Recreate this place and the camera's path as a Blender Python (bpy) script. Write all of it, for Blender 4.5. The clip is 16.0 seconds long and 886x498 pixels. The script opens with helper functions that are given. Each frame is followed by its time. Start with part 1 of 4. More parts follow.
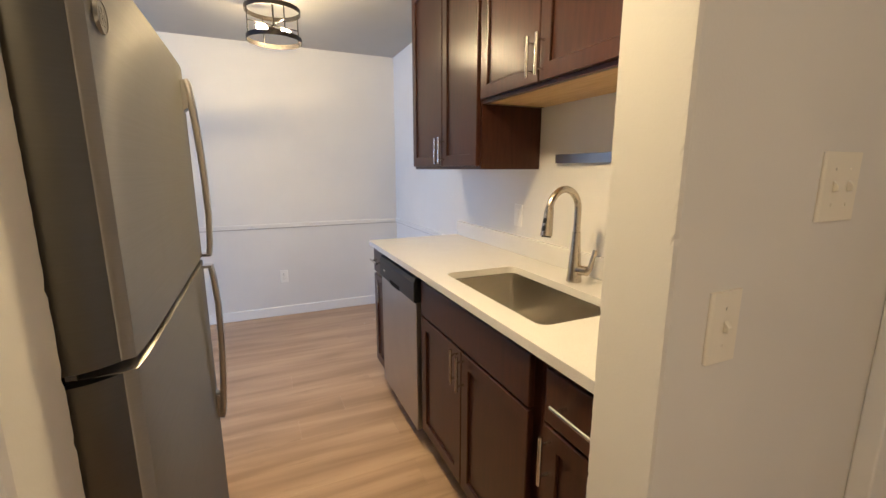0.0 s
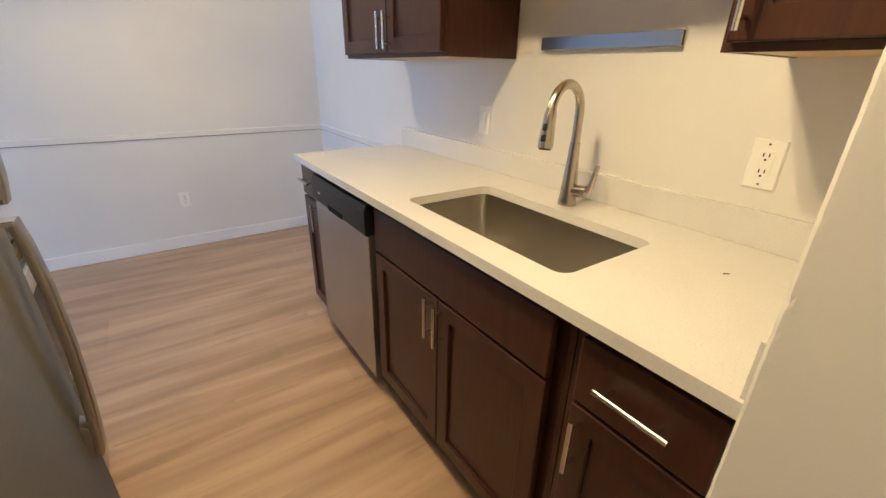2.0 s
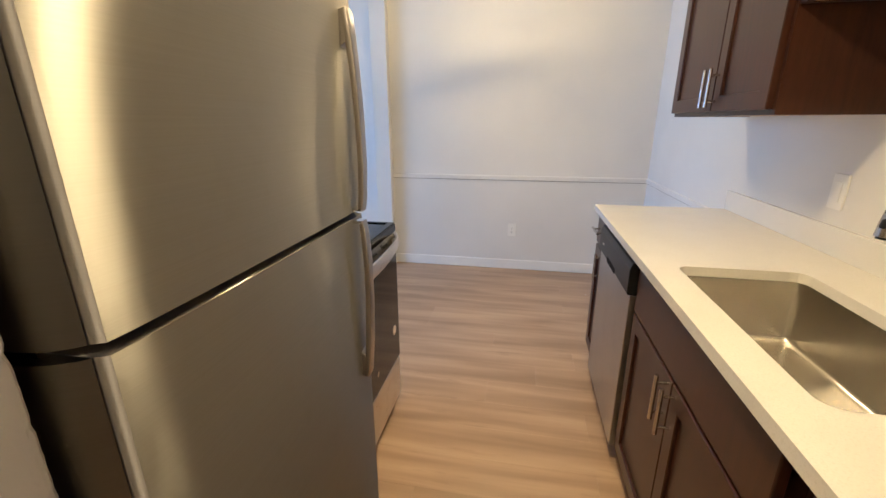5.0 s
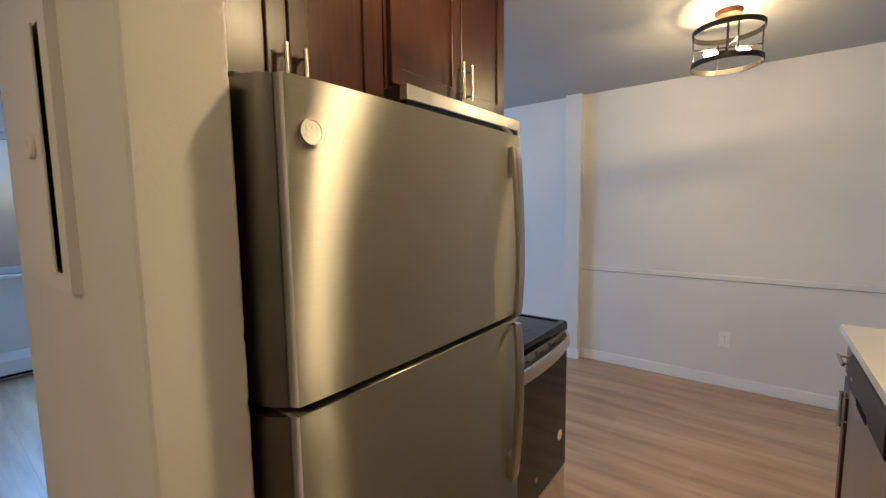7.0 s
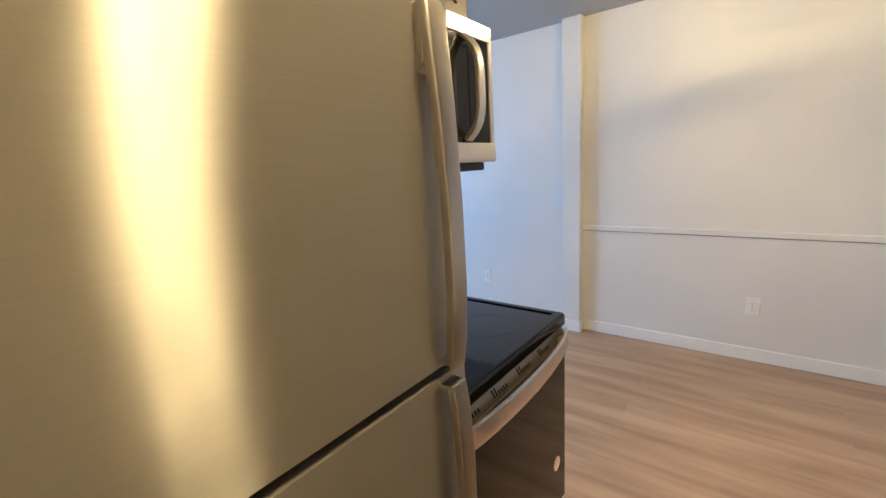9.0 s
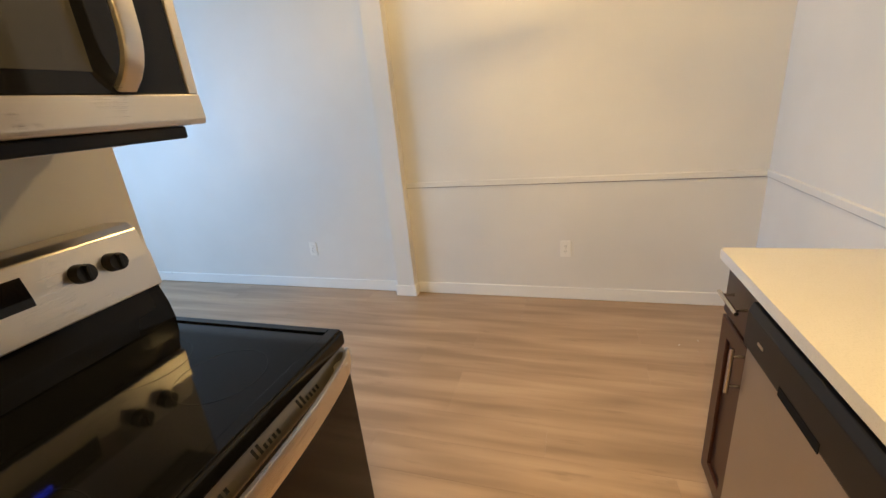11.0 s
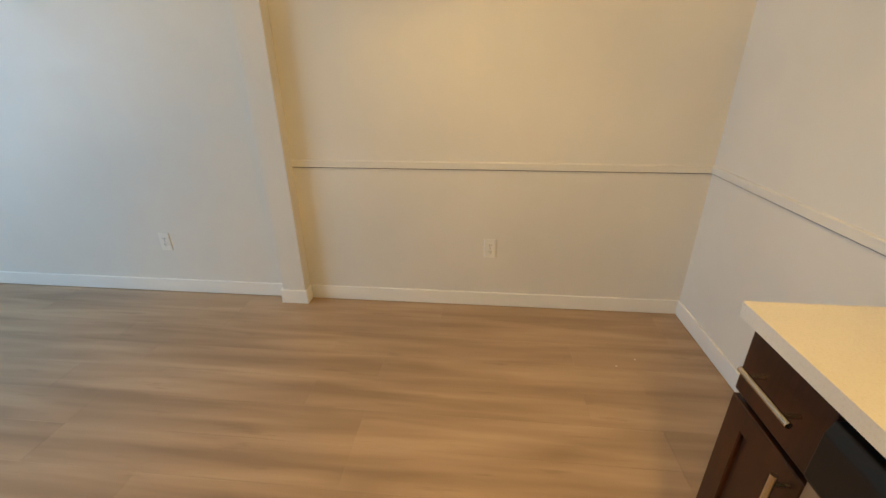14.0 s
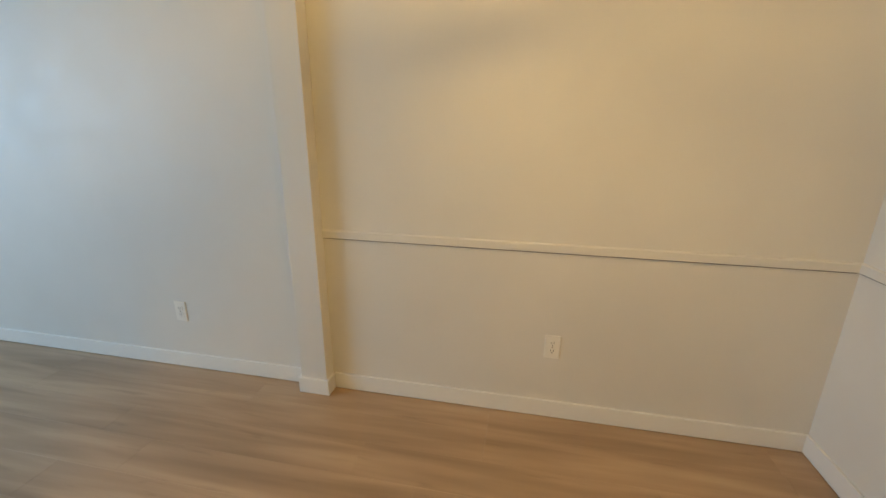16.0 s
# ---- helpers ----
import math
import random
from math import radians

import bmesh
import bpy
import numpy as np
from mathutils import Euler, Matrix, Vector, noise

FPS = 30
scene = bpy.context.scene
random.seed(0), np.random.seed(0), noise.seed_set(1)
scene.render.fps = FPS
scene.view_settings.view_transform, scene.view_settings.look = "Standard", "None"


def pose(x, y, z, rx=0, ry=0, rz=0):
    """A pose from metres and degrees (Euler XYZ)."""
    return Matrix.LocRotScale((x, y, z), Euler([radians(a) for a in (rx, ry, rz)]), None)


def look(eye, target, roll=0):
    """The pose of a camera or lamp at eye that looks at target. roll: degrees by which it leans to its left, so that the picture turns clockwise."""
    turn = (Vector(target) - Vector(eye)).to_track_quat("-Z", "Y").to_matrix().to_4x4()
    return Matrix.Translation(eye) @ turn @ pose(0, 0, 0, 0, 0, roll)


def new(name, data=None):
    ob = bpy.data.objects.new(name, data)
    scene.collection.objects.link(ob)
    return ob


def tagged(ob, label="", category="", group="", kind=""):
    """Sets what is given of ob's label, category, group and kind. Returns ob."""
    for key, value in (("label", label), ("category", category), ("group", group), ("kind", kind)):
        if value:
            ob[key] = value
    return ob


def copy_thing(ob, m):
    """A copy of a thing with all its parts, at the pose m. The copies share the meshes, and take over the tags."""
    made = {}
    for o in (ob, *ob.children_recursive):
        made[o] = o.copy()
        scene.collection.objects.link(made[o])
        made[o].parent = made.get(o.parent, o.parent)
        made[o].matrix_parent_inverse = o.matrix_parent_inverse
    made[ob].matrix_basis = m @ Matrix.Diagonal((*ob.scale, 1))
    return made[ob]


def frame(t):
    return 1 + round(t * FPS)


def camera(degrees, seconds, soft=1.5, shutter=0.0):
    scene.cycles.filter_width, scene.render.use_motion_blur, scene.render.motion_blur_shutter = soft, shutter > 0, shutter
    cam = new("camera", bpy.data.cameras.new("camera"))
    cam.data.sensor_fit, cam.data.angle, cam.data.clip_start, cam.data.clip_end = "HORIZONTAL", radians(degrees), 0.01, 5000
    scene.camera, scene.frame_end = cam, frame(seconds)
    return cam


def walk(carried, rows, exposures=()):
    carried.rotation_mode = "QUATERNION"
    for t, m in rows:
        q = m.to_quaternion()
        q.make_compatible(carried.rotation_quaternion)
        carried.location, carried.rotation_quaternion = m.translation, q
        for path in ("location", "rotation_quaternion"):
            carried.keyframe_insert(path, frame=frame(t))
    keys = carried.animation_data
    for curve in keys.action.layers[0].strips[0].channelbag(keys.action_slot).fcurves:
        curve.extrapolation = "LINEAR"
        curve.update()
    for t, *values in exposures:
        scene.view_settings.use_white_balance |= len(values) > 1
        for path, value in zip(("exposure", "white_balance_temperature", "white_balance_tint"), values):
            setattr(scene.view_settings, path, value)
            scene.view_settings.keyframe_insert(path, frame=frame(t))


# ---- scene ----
cam = camera(94.0, 16.0)
PATH = [
    (0, (-1.27, -0.373, 1.359), (-0.472, 1.422, 0.981), -0.0),
    (0.5, (-1.202, -0.343, 1.353), (-0.794, 1.569, 0.935), 0.9),
    (1, (-1.182, -0.256, 1.355), (-0.723, 1.63, 0.874), 0.5),
    (1.5, (-1.199, -0.068, 1.345), (-0.334, 1.633, 0.744), 0.6),
    (2, (-1.219, 0.039, 1.315), (-0.17, 1.545, 0.522), 1.1),
    (2.5, (-1.227, 0.061, 1.307), (-0.113, 1.487, 0.454), 1.9),
    (3, (-1.209, 0.096, 1.327), (-0.114, 1.602, 0.597), 3.2),
    (3.5, (-1.134, 0.169, 1.328), (-0.2, 1.79, 0.62), 3.5),
    (4, (-1.073, 0.19, 1.306), (-0.402, 1.954, 0.644), 2.3),
    (4.5, (-1.089, 0.071, 1.331), (-0.961, 1.978, 0.741), -0.4),
    (5, (-1.037, -0.103, 1.346), (-1.395, 1.773, 0.752), -0.1),
    (5.2, (-1.003, -0.155, 1.367), (-1.535, 1.668, 0.739), -0.3),
    (7.3, (-0.926, -0.113, 1.422), (-2.151, 1.459, 1.25), -0.7),
    (7.5, (-1.018, -0.038, 1.427), (-2.21, 1.556, 1.225), -0.6),
    (8, (-1.13, 0.107, 1.429), (-2.201, 1.778, 1.184), -0.6),
    (8.2, (-1.139, 0.169, 1.411), (-2.237, 1.821, 1.156), -1.0),
    (10.3, (-1.034, 0.672, 1.374), (-2.255, 2.115, 0.721), -6.5),
    (10.5, (-1.031, 0.71, 1.37), (-2.087, 2.28, 0.721), -5.9),
    (11, (-1.067, 0.864, 1.39), (-1.662, 2.656, 0.731), -5.5),
    (11.5, (-1.109, 0.998, 1.379), (-1.297, 2.84, 0.624), -4.4),
    (12, (-1.128, 1.109, 1.334), (-1.248, 2.839, 0.339), -2.8),
    (12.5, (-1.118, 1.223, 1.323), (-1.341, 2.938, 0.319), -2.3),
    (13, (-1.081, 1.268, 1.356), (-1.381, 3.07, 0.542), -1.2),
    (13.5, (-1.072, 1.315, 1.343), (-1.416, 3.13, 0.578), -0.5),
    (14, (-1.159, 1.445, 1.338), (-1.343, 3.267, 0.534), -0.4),
    (14.5, (-1.232, 1.56, 1.323), (-1.237, 3.371, 0.474), -0.2),
    (15, (-1.296, 1.631, 1.31), (-1.325, 3.45, 0.479), 0.0),
    (15.5, (-1.266, 1.764, 1.349), (-1.477, 3.605, 0.596), -0.4),
    (16, (-1.268, 1.869, 1.367), (-1.65, 3.745, 0.79), 0.5),
]
walk(cam, [(t, look(eye, target, roll)) for t, eye, target, roll in PATH],
     [(0.0, 0.12, 5800, 24), (2.0, 0.08, 5800, 23), (3.5, -0.04, 5800, 21), (5.0, 0.14, 5800, 23), (7.3, -0.42, 5950, 23), (8.0, -0.14, 5950, 23),
      (10.4, 0.22, 7150, 21), (11.0, 0.12, 7700, 22), (11.5, -0.06, 7700, 20), (12.1, 0.1, 7600, 21), (13.0, -0.18, 8300, 19), (14.0, -0.14, 9400, 20), (14.5, 0.0, 9700, 20), (15.2, 0.07, 9400, 19), (16.0, -0.26, 9200, 18)])


# ---------- world and large lights ----------
world = bpy.data.worlds.new("sky")
scene.world = world
world.use_nodes = True
wn, wl = world.node_tree.nodes, world.node_tree.links
sky = wn.new("ShaderNodeTexSky")
sky.sky_type, sky.sun_disc = "NISHITA", False
sky.sun_elevation, sky.sun_rotation = radians(35), radians(60)
wl.new(sky.outputs[0], wn["Background"].inputs[0])
wn["Background"].inputs[1].default_value = 0.08


def area_lamp(name, eye, target, sx, sy, watts, colour):
    d = bpy.data.lights.new(name, "AREA")
    d.shape, d.size, d.size_y, d.energy, d.color = "RECTANGLE", sx, sy, watts, colour
    ob = new(name, d)
    ob.matrix_world = look(eye, target)
    return ob


WINDOW_WATTS, BULB_DINING, BULB_KITCHEN, HALL = 138.0, 740.0, 1950.0, 58.0
WARM = (1.0, 0.785, 0.36)
area_lamp("window_daylight", (-5.93, 1.35, 1.5), (0, 1.35, 1.3), 2.3, 1.15, WINDOW_WATTS, (0.29, 0.585, 1.0))


# ---------- materials ----------
def material(name, colour, rough=0.5, metal=0.0, spec=0.5):
    m = bpy.data.materials.new(name)
    m.use_nodes = True
    b = m.node_tree.nodes["Principled BSDF"]
    b.inputs["Base Color"].default_value = (*colour, 1)
    b.inputs["Roughness"].default_value, b.inputs["Metallic"].default_value = rough, metal
    b.inputs["Specular IOR Level"].default_value = spec
    return m


def node(m, kind, **values):
    n = m.node_tree.nodes.new(kind)
    for key, v in values.items():
        n.inputs[key].default_value = v
    return n


def link(m, a, b):
    m.node_tree.links.new(a, b)


def coords(m, scale=(1, 1, 1), random_shift=False, kind="Object"):
    tc, mp = node(m, "ShaderNodeTexCoord"), node(m, "ShaderNodeMapping")
    mp.inputs["Scale"].default_value = scale
    link(m, tc.outputs[kind], mp.inputs["Vector"])
    if random_shift:
        info, mul = node(m, "ShaderNodeObjectInfo"), node(m, "ShaderNodeVectorMath")
        mul.operation = "MULTIPLY"
        mul.inputs[1].default_value = (37.0, 71.0, 13.0)
        link(m, info.outputs["Random"], mul.inputs[0])
        link(m, mul.outputs[0], mp.inputs["Location"])
    return mp.outputs[0]


def noise_of(m, vec, scale, detail=4, rough=0.55):
    n = node(m, "ShaderNodeTexNoise", Scale=scale, Detail=detail, Roughness=rough)
    link(m, vec, n.inputs["Vector"])
    return n.outputs["Fac"]


def ramp(m, fac, stops):
    r = node(m, "ShaderNodeValToRGB")
    while len(r.color_ramp.elements) < len(stops):
        r.color_ramp.elements.new(0.5)
    for e, (at, c) in zip(r.color_ramp.elements, stops):
        e.position, e.color = at, (*c, 1)
    link(m, fac, r.inputs[0])
    return r.outputs[0]


def blend(m, fac, a, b, how="MIX"):
    n = node(m, "ShaderNodeMix")
    n.data_type, n.blend_type = "RGBA", how
    for sock, v in ((n.inputs[0], fac), (n.inputs[6], a), (n.inputs[7], b)):
        if isinstance(v, (float, int)):
            sock.default_value = v
        elif isinstance(v, tuple):
            sock.default_value = (*v, 1)
        else:
            link(m, v, sock)
    return n.outputs[2]


def span(m, fac, lo, hi, a=0.0, b=1.0):
    n = node(m, "ShaderNodeMapRange")
    for k, v in zip((1, 2, 3, 4), (lo, hi, a, b)):
        n.inputs[k].default_value = v
    link(m, fac, n.inputs[0])
    return n.outputs[0]


def bump(m, height, strength, distance):
    n = node(m, "ShaderNodeBump", Strength=strength, Distance=distance)
    link(m, height, n.inputs["Height"])
    link(m, n.outputs[0], m.node_tree.nodes["Principled BSDF"].inputs["Normal"])
    return n


def into(m, out, name):
    link(m, out, m.node_tree.nodes["Principled BSDF"].inputs[name])


def paint(name, colour, relief=0.13, rough=0.55):
    m = material(name, colour, rough)
    v = coords(m)
    big, fine = noise_of(m, v, 1.3, 3), noise_of(m, v, 170, 3, 0.6)
    dark = tuple(c * 0.94 for c in colour)
    into(m, ramp(m, big, [(0.35, dark), (0.65, colour)]), "Base Color")
    into(m, span(m, noise_of(m, v, 6, 4), 0.3, 0.7, rough - 0.08, rough + 0.08), "Roughness")
    bump(m, fine, relief, 0.002)
    return m


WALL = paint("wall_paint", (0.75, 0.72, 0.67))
# White ceiling toned down to grey; its dimness is put into the colour.
CEIL = paint("ceiling_paint_shaded", (0.46, 0.45, 0.43), 0.5, 0.8)
TRIM = paint("trim_paint", (0.84, 0.82, 0.78), 0.06, 0.35)
PLASTIC = material("white_plastic", (0.83, 0.80, 0.74), 0.35)
IVORY = material("ivory_plastic", (0.84, 0.78, 0.65), 0.35)
JOINT_SHADE = material("joint_shade", (0.2, 0.16, 0.12), 0.8)
DARK = material("dark_slot", (0.008, 0.008, 0.008), 0.7, 0.0, 0.1)
BLACK = material("black_plastic", (0.008, 0.008, 0.009), 0.38, 0.0, 0.3)
GLASS_DIM = material("black_enamel", (0.004, 0.004, 0.0045), 0.12, 0.0, 0.14)
GLASS_BLACK = material("black_glass", (0.004, 0.004, 0.0045), 0.06, 0.0, 0.27)


def cabinet_wood():
    m = material("espresso_cabinet", (0.06, 0.02, 0.011), 0.3, 0.0, 0.34)
    v = coords(m, (9, 9, 0.9))
    grain = noise_of(m, v, 7, 8, 0.65)
    cloud = noise_of(m, coords(m), 3.0, 3)
    a = ramp(m, grain, [(0.3, (0.027, 0.0098, 0.0058)), (0.7, (0.064, 0.0215, 0.0115))])
    into(m, blend(m, span(m, cloud, 0.3, 0.7, 0.0, 0.55), a, (0.042, 0.013, 0.008)), "Base Color")
    into(m, span(m, grain, 0.3, 0.7, 0.29, 0.32), "Roughness")
    bump(m, grain, 0.02, 0.0004)
    return m


WOOD = cabinet_wood()


def maple():
    m = material("maple_underside", (0.62, 0.42, 0.2), 0.5)
    g = noise_of(m, coords(m, (14, 1.2, 14)), 6, 6)
    into(m, ramp(m, g, [(0.3, (0.50, 0.31, 0.13)), (0.7, (0.66, 0.45, 0.22))]), "Base Color")
    return m


MAPLE = maple()


def brushed(name, colour, rough, stretch, streak=0.06, smudge=0.1, aniso=0.0, relief=0.012):
    m = material(name, colour, rough, 1.0)
    lines = noise_of(m, coords(m, stretch), 1.0, 4, 0.7)
    spots = noise_of(m, coords(m), 9.0, 3, 0.55)
    lo, hi = tuple(c * 0.96 for c in colour), tuple(min(1, c * 1.03) for c in colour)
    into(m, ramp(m, lines, [(0.3, lo), (0.7, hi)]), "Base Color")
    n = node(m, "ShaderNodeMath")
    n.operation = "ADD"
    link(m, span(m, lines, 0.25, 0.75, rough - streak, rough + streak), n.inputs[0])
    link(m, span(m, spots, 0.4, 0.8, 0.0, smudge), n.inputs[1])
    into(m, n.outputs[0], "Roughness")
    if relief:
        bump(m, lines, relief, 0.0002)
    if aniso:
        b = m.node_tree.nodes["Principled BSDF"]
        b.inputs["Anisotropic"].default_value = aniso
        t = node(m, "ShaderNodeTangent")
        t.direction_type, t.axis = "RADIAL", "Z"
        b.inputs["Anisotropic Rotation"].default_value = 0.25
        link(m, t.outputs[0], b.inputs["Tangent"])
    return m


def door_steel():
    """Horizontally brushed stainless sheet: sharp sideways, smeared upwards, with faint lines and finger smudges."""
    m = material("stainless_door", (0.5, 0.48, 0.45), 0.3, 1.0)
    nodes = m.node_tree.nodes
    g = nodes.new("ShaderNodeBsdfAnisotropic")
    g.distribution = "BECKMANN"
    g.inputs["Anisotropy"].default_value = 0.73
    t = node(m, "ShaderNodeTangent")
    t.direction_type, t.axis = "RADIAL", "Z"
    link(m, t.outputs[0], g.inputs["Tangent"])
    lines = noise_of(m, coords(m, (3, 3, 420)), 1.0, 4, 0.7)
    smear = noise_of(m, coords(m, (1, 1, 0.6)), 22.0, 4, 0.6)
    cloud = noise_of(m, coords(m), 2.6, 3, 0.5)
    tone = ramp(m, lines, [(0.25, (0.345, 0.325, 0.30)), (0.75, (0.39, 0.37, 0.34))])
    tone = blend(m, span(m, smear, 0.55, 0.75, 0.0, 0.16), tone, (0.27, 0.25, 0.225))
    link(m, tone, g.inputs["Color"])
    n = node(m, "ShaderNodeMath")
    n.operation = "ADD"
    link(m, span(m, smear, 0.45, 0.75, 0.43, 0.48), n.inputs[0])
    link(m, span(m, cloud, 0.35, 0.7, 0.0, 0.03), n.inputs[1])
    link(m, n.outputs[0], g.inputs["Roughness"])
    b = node(m, "ShaderNodeBump", Strength=0.035, Distance=0.0002)
    link(m, lines, b.inputs["Height"])
    link(m, b.outputs[0], g.inputs["Normal"])
    dull = nodes.new("ShaderNodeBsdfDiffuse")
    dull.inputs["Color"].default_value = (0.205, 0.192, 0.174, 1)
    mix = nodes.new("ShaderNodeMixShader")
    mix.inputs[0].default_value = 0.46
    link(m, g.outputs[0], mix.inputs[1])
    link(m, dull.outputs[0], mix.inputs[2])
    link(m, mix.outputs[0], nodes["Material Output"].inputs["Surface"])
    nodes.remove(nodes["Principled BSDF"])
    return m


# Same steel as the door fronts, with the sides' shade put into the colour.
SHADED_SIDE_STEEL = brushed("door_side_steel_shaded", (0.13, 0.12, 0.10), 0.33, (6, 6, 300), 0.01, 0.03, relief=0.0)
STEEL = door_steel()
STEEL_PLAIN = brushed("stainless_trim", (0.68, 0.63, 0.56), 0.28, (3, 3, 2200), 0.02, 0.06)
SINK_STEEL = brushed("sink_steel", (0.66, 0.625, 0.57), 0.23, (6, 260, 6), 0.01, 0.02, relief=0.0)
HANDLE_STEEL = brushed("handle_steel", (0.44, 0.41, 0.37), 0.34, (3, 3, 900), 0.01, 0.03, relief=0.0)
# Stainless trim darkened by colour, for the dim reflection behind the oven handle.
SHADED_VENT_STEEL = brushed("vent_steel_shaded", (0.25, 0.22, 0.175), 0.3, (3, 900, 3), 0.01, 0.03, relief=0.0)
NICKEL = material("brushed_nickel", (0.60, 0.56, 0.51), 0.26, 1.0)
FAUCET = material("faucet_nickel", (0.52, 0.465, 0.395), 0.27, 1.0)
CHROME = material("chrome", (0.8, 0.79, 0.77), 0.08, 1.0)
CASE = material("fridge_case", (0.03, 0.03, 0.032), 0.5)
BRONZE = material("dark_bronze", (0.022, 0.018, 0.015), 0.45, 0.6)
COPPER = material("copper_canopy", (0.30, 0.13, 0.07), 0.4, 0.8)
DWSTEEL = brushed("dishwasher_steel", (0.46, 0.44, 0.42), 0.33, (400, 12, 12), 0.05, 0.05)
STRIP = brushed("knife_bar_steel", (0.40, 0.40, 0.40), 0.33, (6, 300, 300), 0.04, 0.03)


def quartz():
    m = material("white_quartz", (0.80, 0.78, 0.73), 0.22)
    v = coords(m)
    fleck = noise_of(m, v, 260, 3, 0.7)
    cloud = noise_of(m, v, 9, 5, 0.6)
    a = ramp(m, fleck, [(0.33, (0.62, 0.60, 0.565)), (0.45, (0.68, 0.66, 0.63)), (0.72, (0.71, 0.69, 0.66))])
    into(m, blend(m, span(m, cloud, 0.42, 0.7, 0.0, 0.35), a, (0.635, 0.61, 0.57)), "Base Color")
    return m


QUARTZ = quartz()


def plank_wood():
    m = material("vinyl_plank", (0.4, 0.29, 0.2), 0.42)
    info = node(m, "ShaderNodeObjectInfo")
    sway = node(m, "ShaderNodeTexNoise", Scale=1.0, Detail=2.0, Roughness=0.5, Distortion=0.5)
    link(m, coords(m, (1.1, 10.0, 1), True), sway.inputs["Vector"])
    place, wide = node(m, "ShaderNodeNewGeometry"), node(m, "ShaderNodeMapping")
    wide.inputs["Scale"].default_value = (0.8, 9.0, 1)
    link(m, place.outputs["Position"], wide.inputs["Vector"])
    run = node(m, "ShaderNodeTexNoise", Scale=1.15, Detail=2.0, Roughness=0.5, Distortion=0.5)
    link(m, wide.outputs[0], run.inputs["Vector"])
    both = node(m, "ShaderNodeMath")
    both.operation = "ADD"
    link(m, span(m, sway.outputs["Fac"], 0, 1, 0.0, 0.34), both.inputs[0])
    link(m, span(m, run.outputs["Fac"], 0, 1, 0.0, 0.66), both.inputs[1])
    broad = both.outputs[0]
    mid = noise_of(m, coords(m, (1.4, 24, 1), True), 1.3, 4, 0.55)
    fine = noise_of(m, coords(m, (2.5, 70, 1), True), 2.2, 6, 0.65)
    knots = noise_of(m, coords(m, (2.2, 17, 1), True), 1.5, 4, 0.6)
    a = ramp(m, broad, [(0.36, (0.325, 0.21, 0.132)), (0.5, (0.43, 0.285, 0.183)), (0.64, (0.525, 0.358, 0.234))])
    a = blend(m, span(m, mid, 0.5, 0.76, 0.0, 0.2), a, (0.30, 0.19, 0.115))
    a = blend(m, span(m, fine, 0.45, 0.8, 0.0, 0.14), a, (0.27, 0.172, 0.107))
    a = blend(m, span(m, knots, 0.61, 0.78, 0.0, 0.5), a, (0.205, 0.13, 0.083))
    a = blend(m, span(m, info.outputs["Random"], 0, 1, 0.0, 0.07), a, (0.30, 0.205, 0.138))
    into(m, a, "Base Color")
    into(m, span(m, fine, 0.3, 0.7, 0.31, 0.43), "Roughness")
    bump(m, fine, 0.1, 0.0006)
    return m


PLANK = plank_wood()


def glowing(name, colour, strength):
    m = material(name, (0.0, 0.0, 0.0), 0.4)
    b = m.node_tree.nodes["Principled BSDF"]
    b.inputs["Emission Color"].default_value, b.inputs["Emission Strength"].default_value = (*colour, 1), strength
    return m


DINING_GLOW = glowing("dining_bulb", WARM, BULB_DINING)
KITCHEN_GLOW = glowing("kitchen_bulb", WARM, BULB_KITCHEN)
HALL_GLOW = glowing("hall_glow", (1.0, 0.81, 0.44), HALL)
LED = glowing("blue_digits", (0.012, 0.05, 1.0), 3.2)
PANE = material("window_glass", (1, 1, 1), 0.02)
PANE.node_tree.nodes["Principled BSDF"].inputs["Transmission Weight"].default_value = 1.0


# ---------- mesh helpers ----------
ORG = {}


def box(bm, x0, x1, y0, y1, z0, z1):
    c = ((x0 + x1) / 2, (y0 + y1) / 2, (z0 + z1) / 2)
    s = (abs(x1 - x0), abs(y1 - y0), abs(z1 - z0), 1)
    return bmesh.ops.create_cube(bm, size=1, matrix=Matrix.Translation(c) @ Matrix.Diagonal(s))["verts"]


def boxes(*some):
    bm = bmesh.new()
    for b in some:
        box(bm, *b)
    return bm


def rod(bm, a, b, r, seg=14, r2=None):
    a, b = Vector(a), Vector(b)
    q = (b - a).to_track_quat("Z", "Y").to_matrix().to_4x4()
    m = Matrix.Translation((a + b) / 2) @ q
    return bmesh.ops.create_cone(bm, cap_ends=True, segments=seg, radius1=r, radius2=r if r2 is None else r2, depth=(b - a).length, matrix=m)["verts"]


def rods(*some):
    bm = bmesh.new()
    for s in some:
        rod(bm, *s)
    return bm


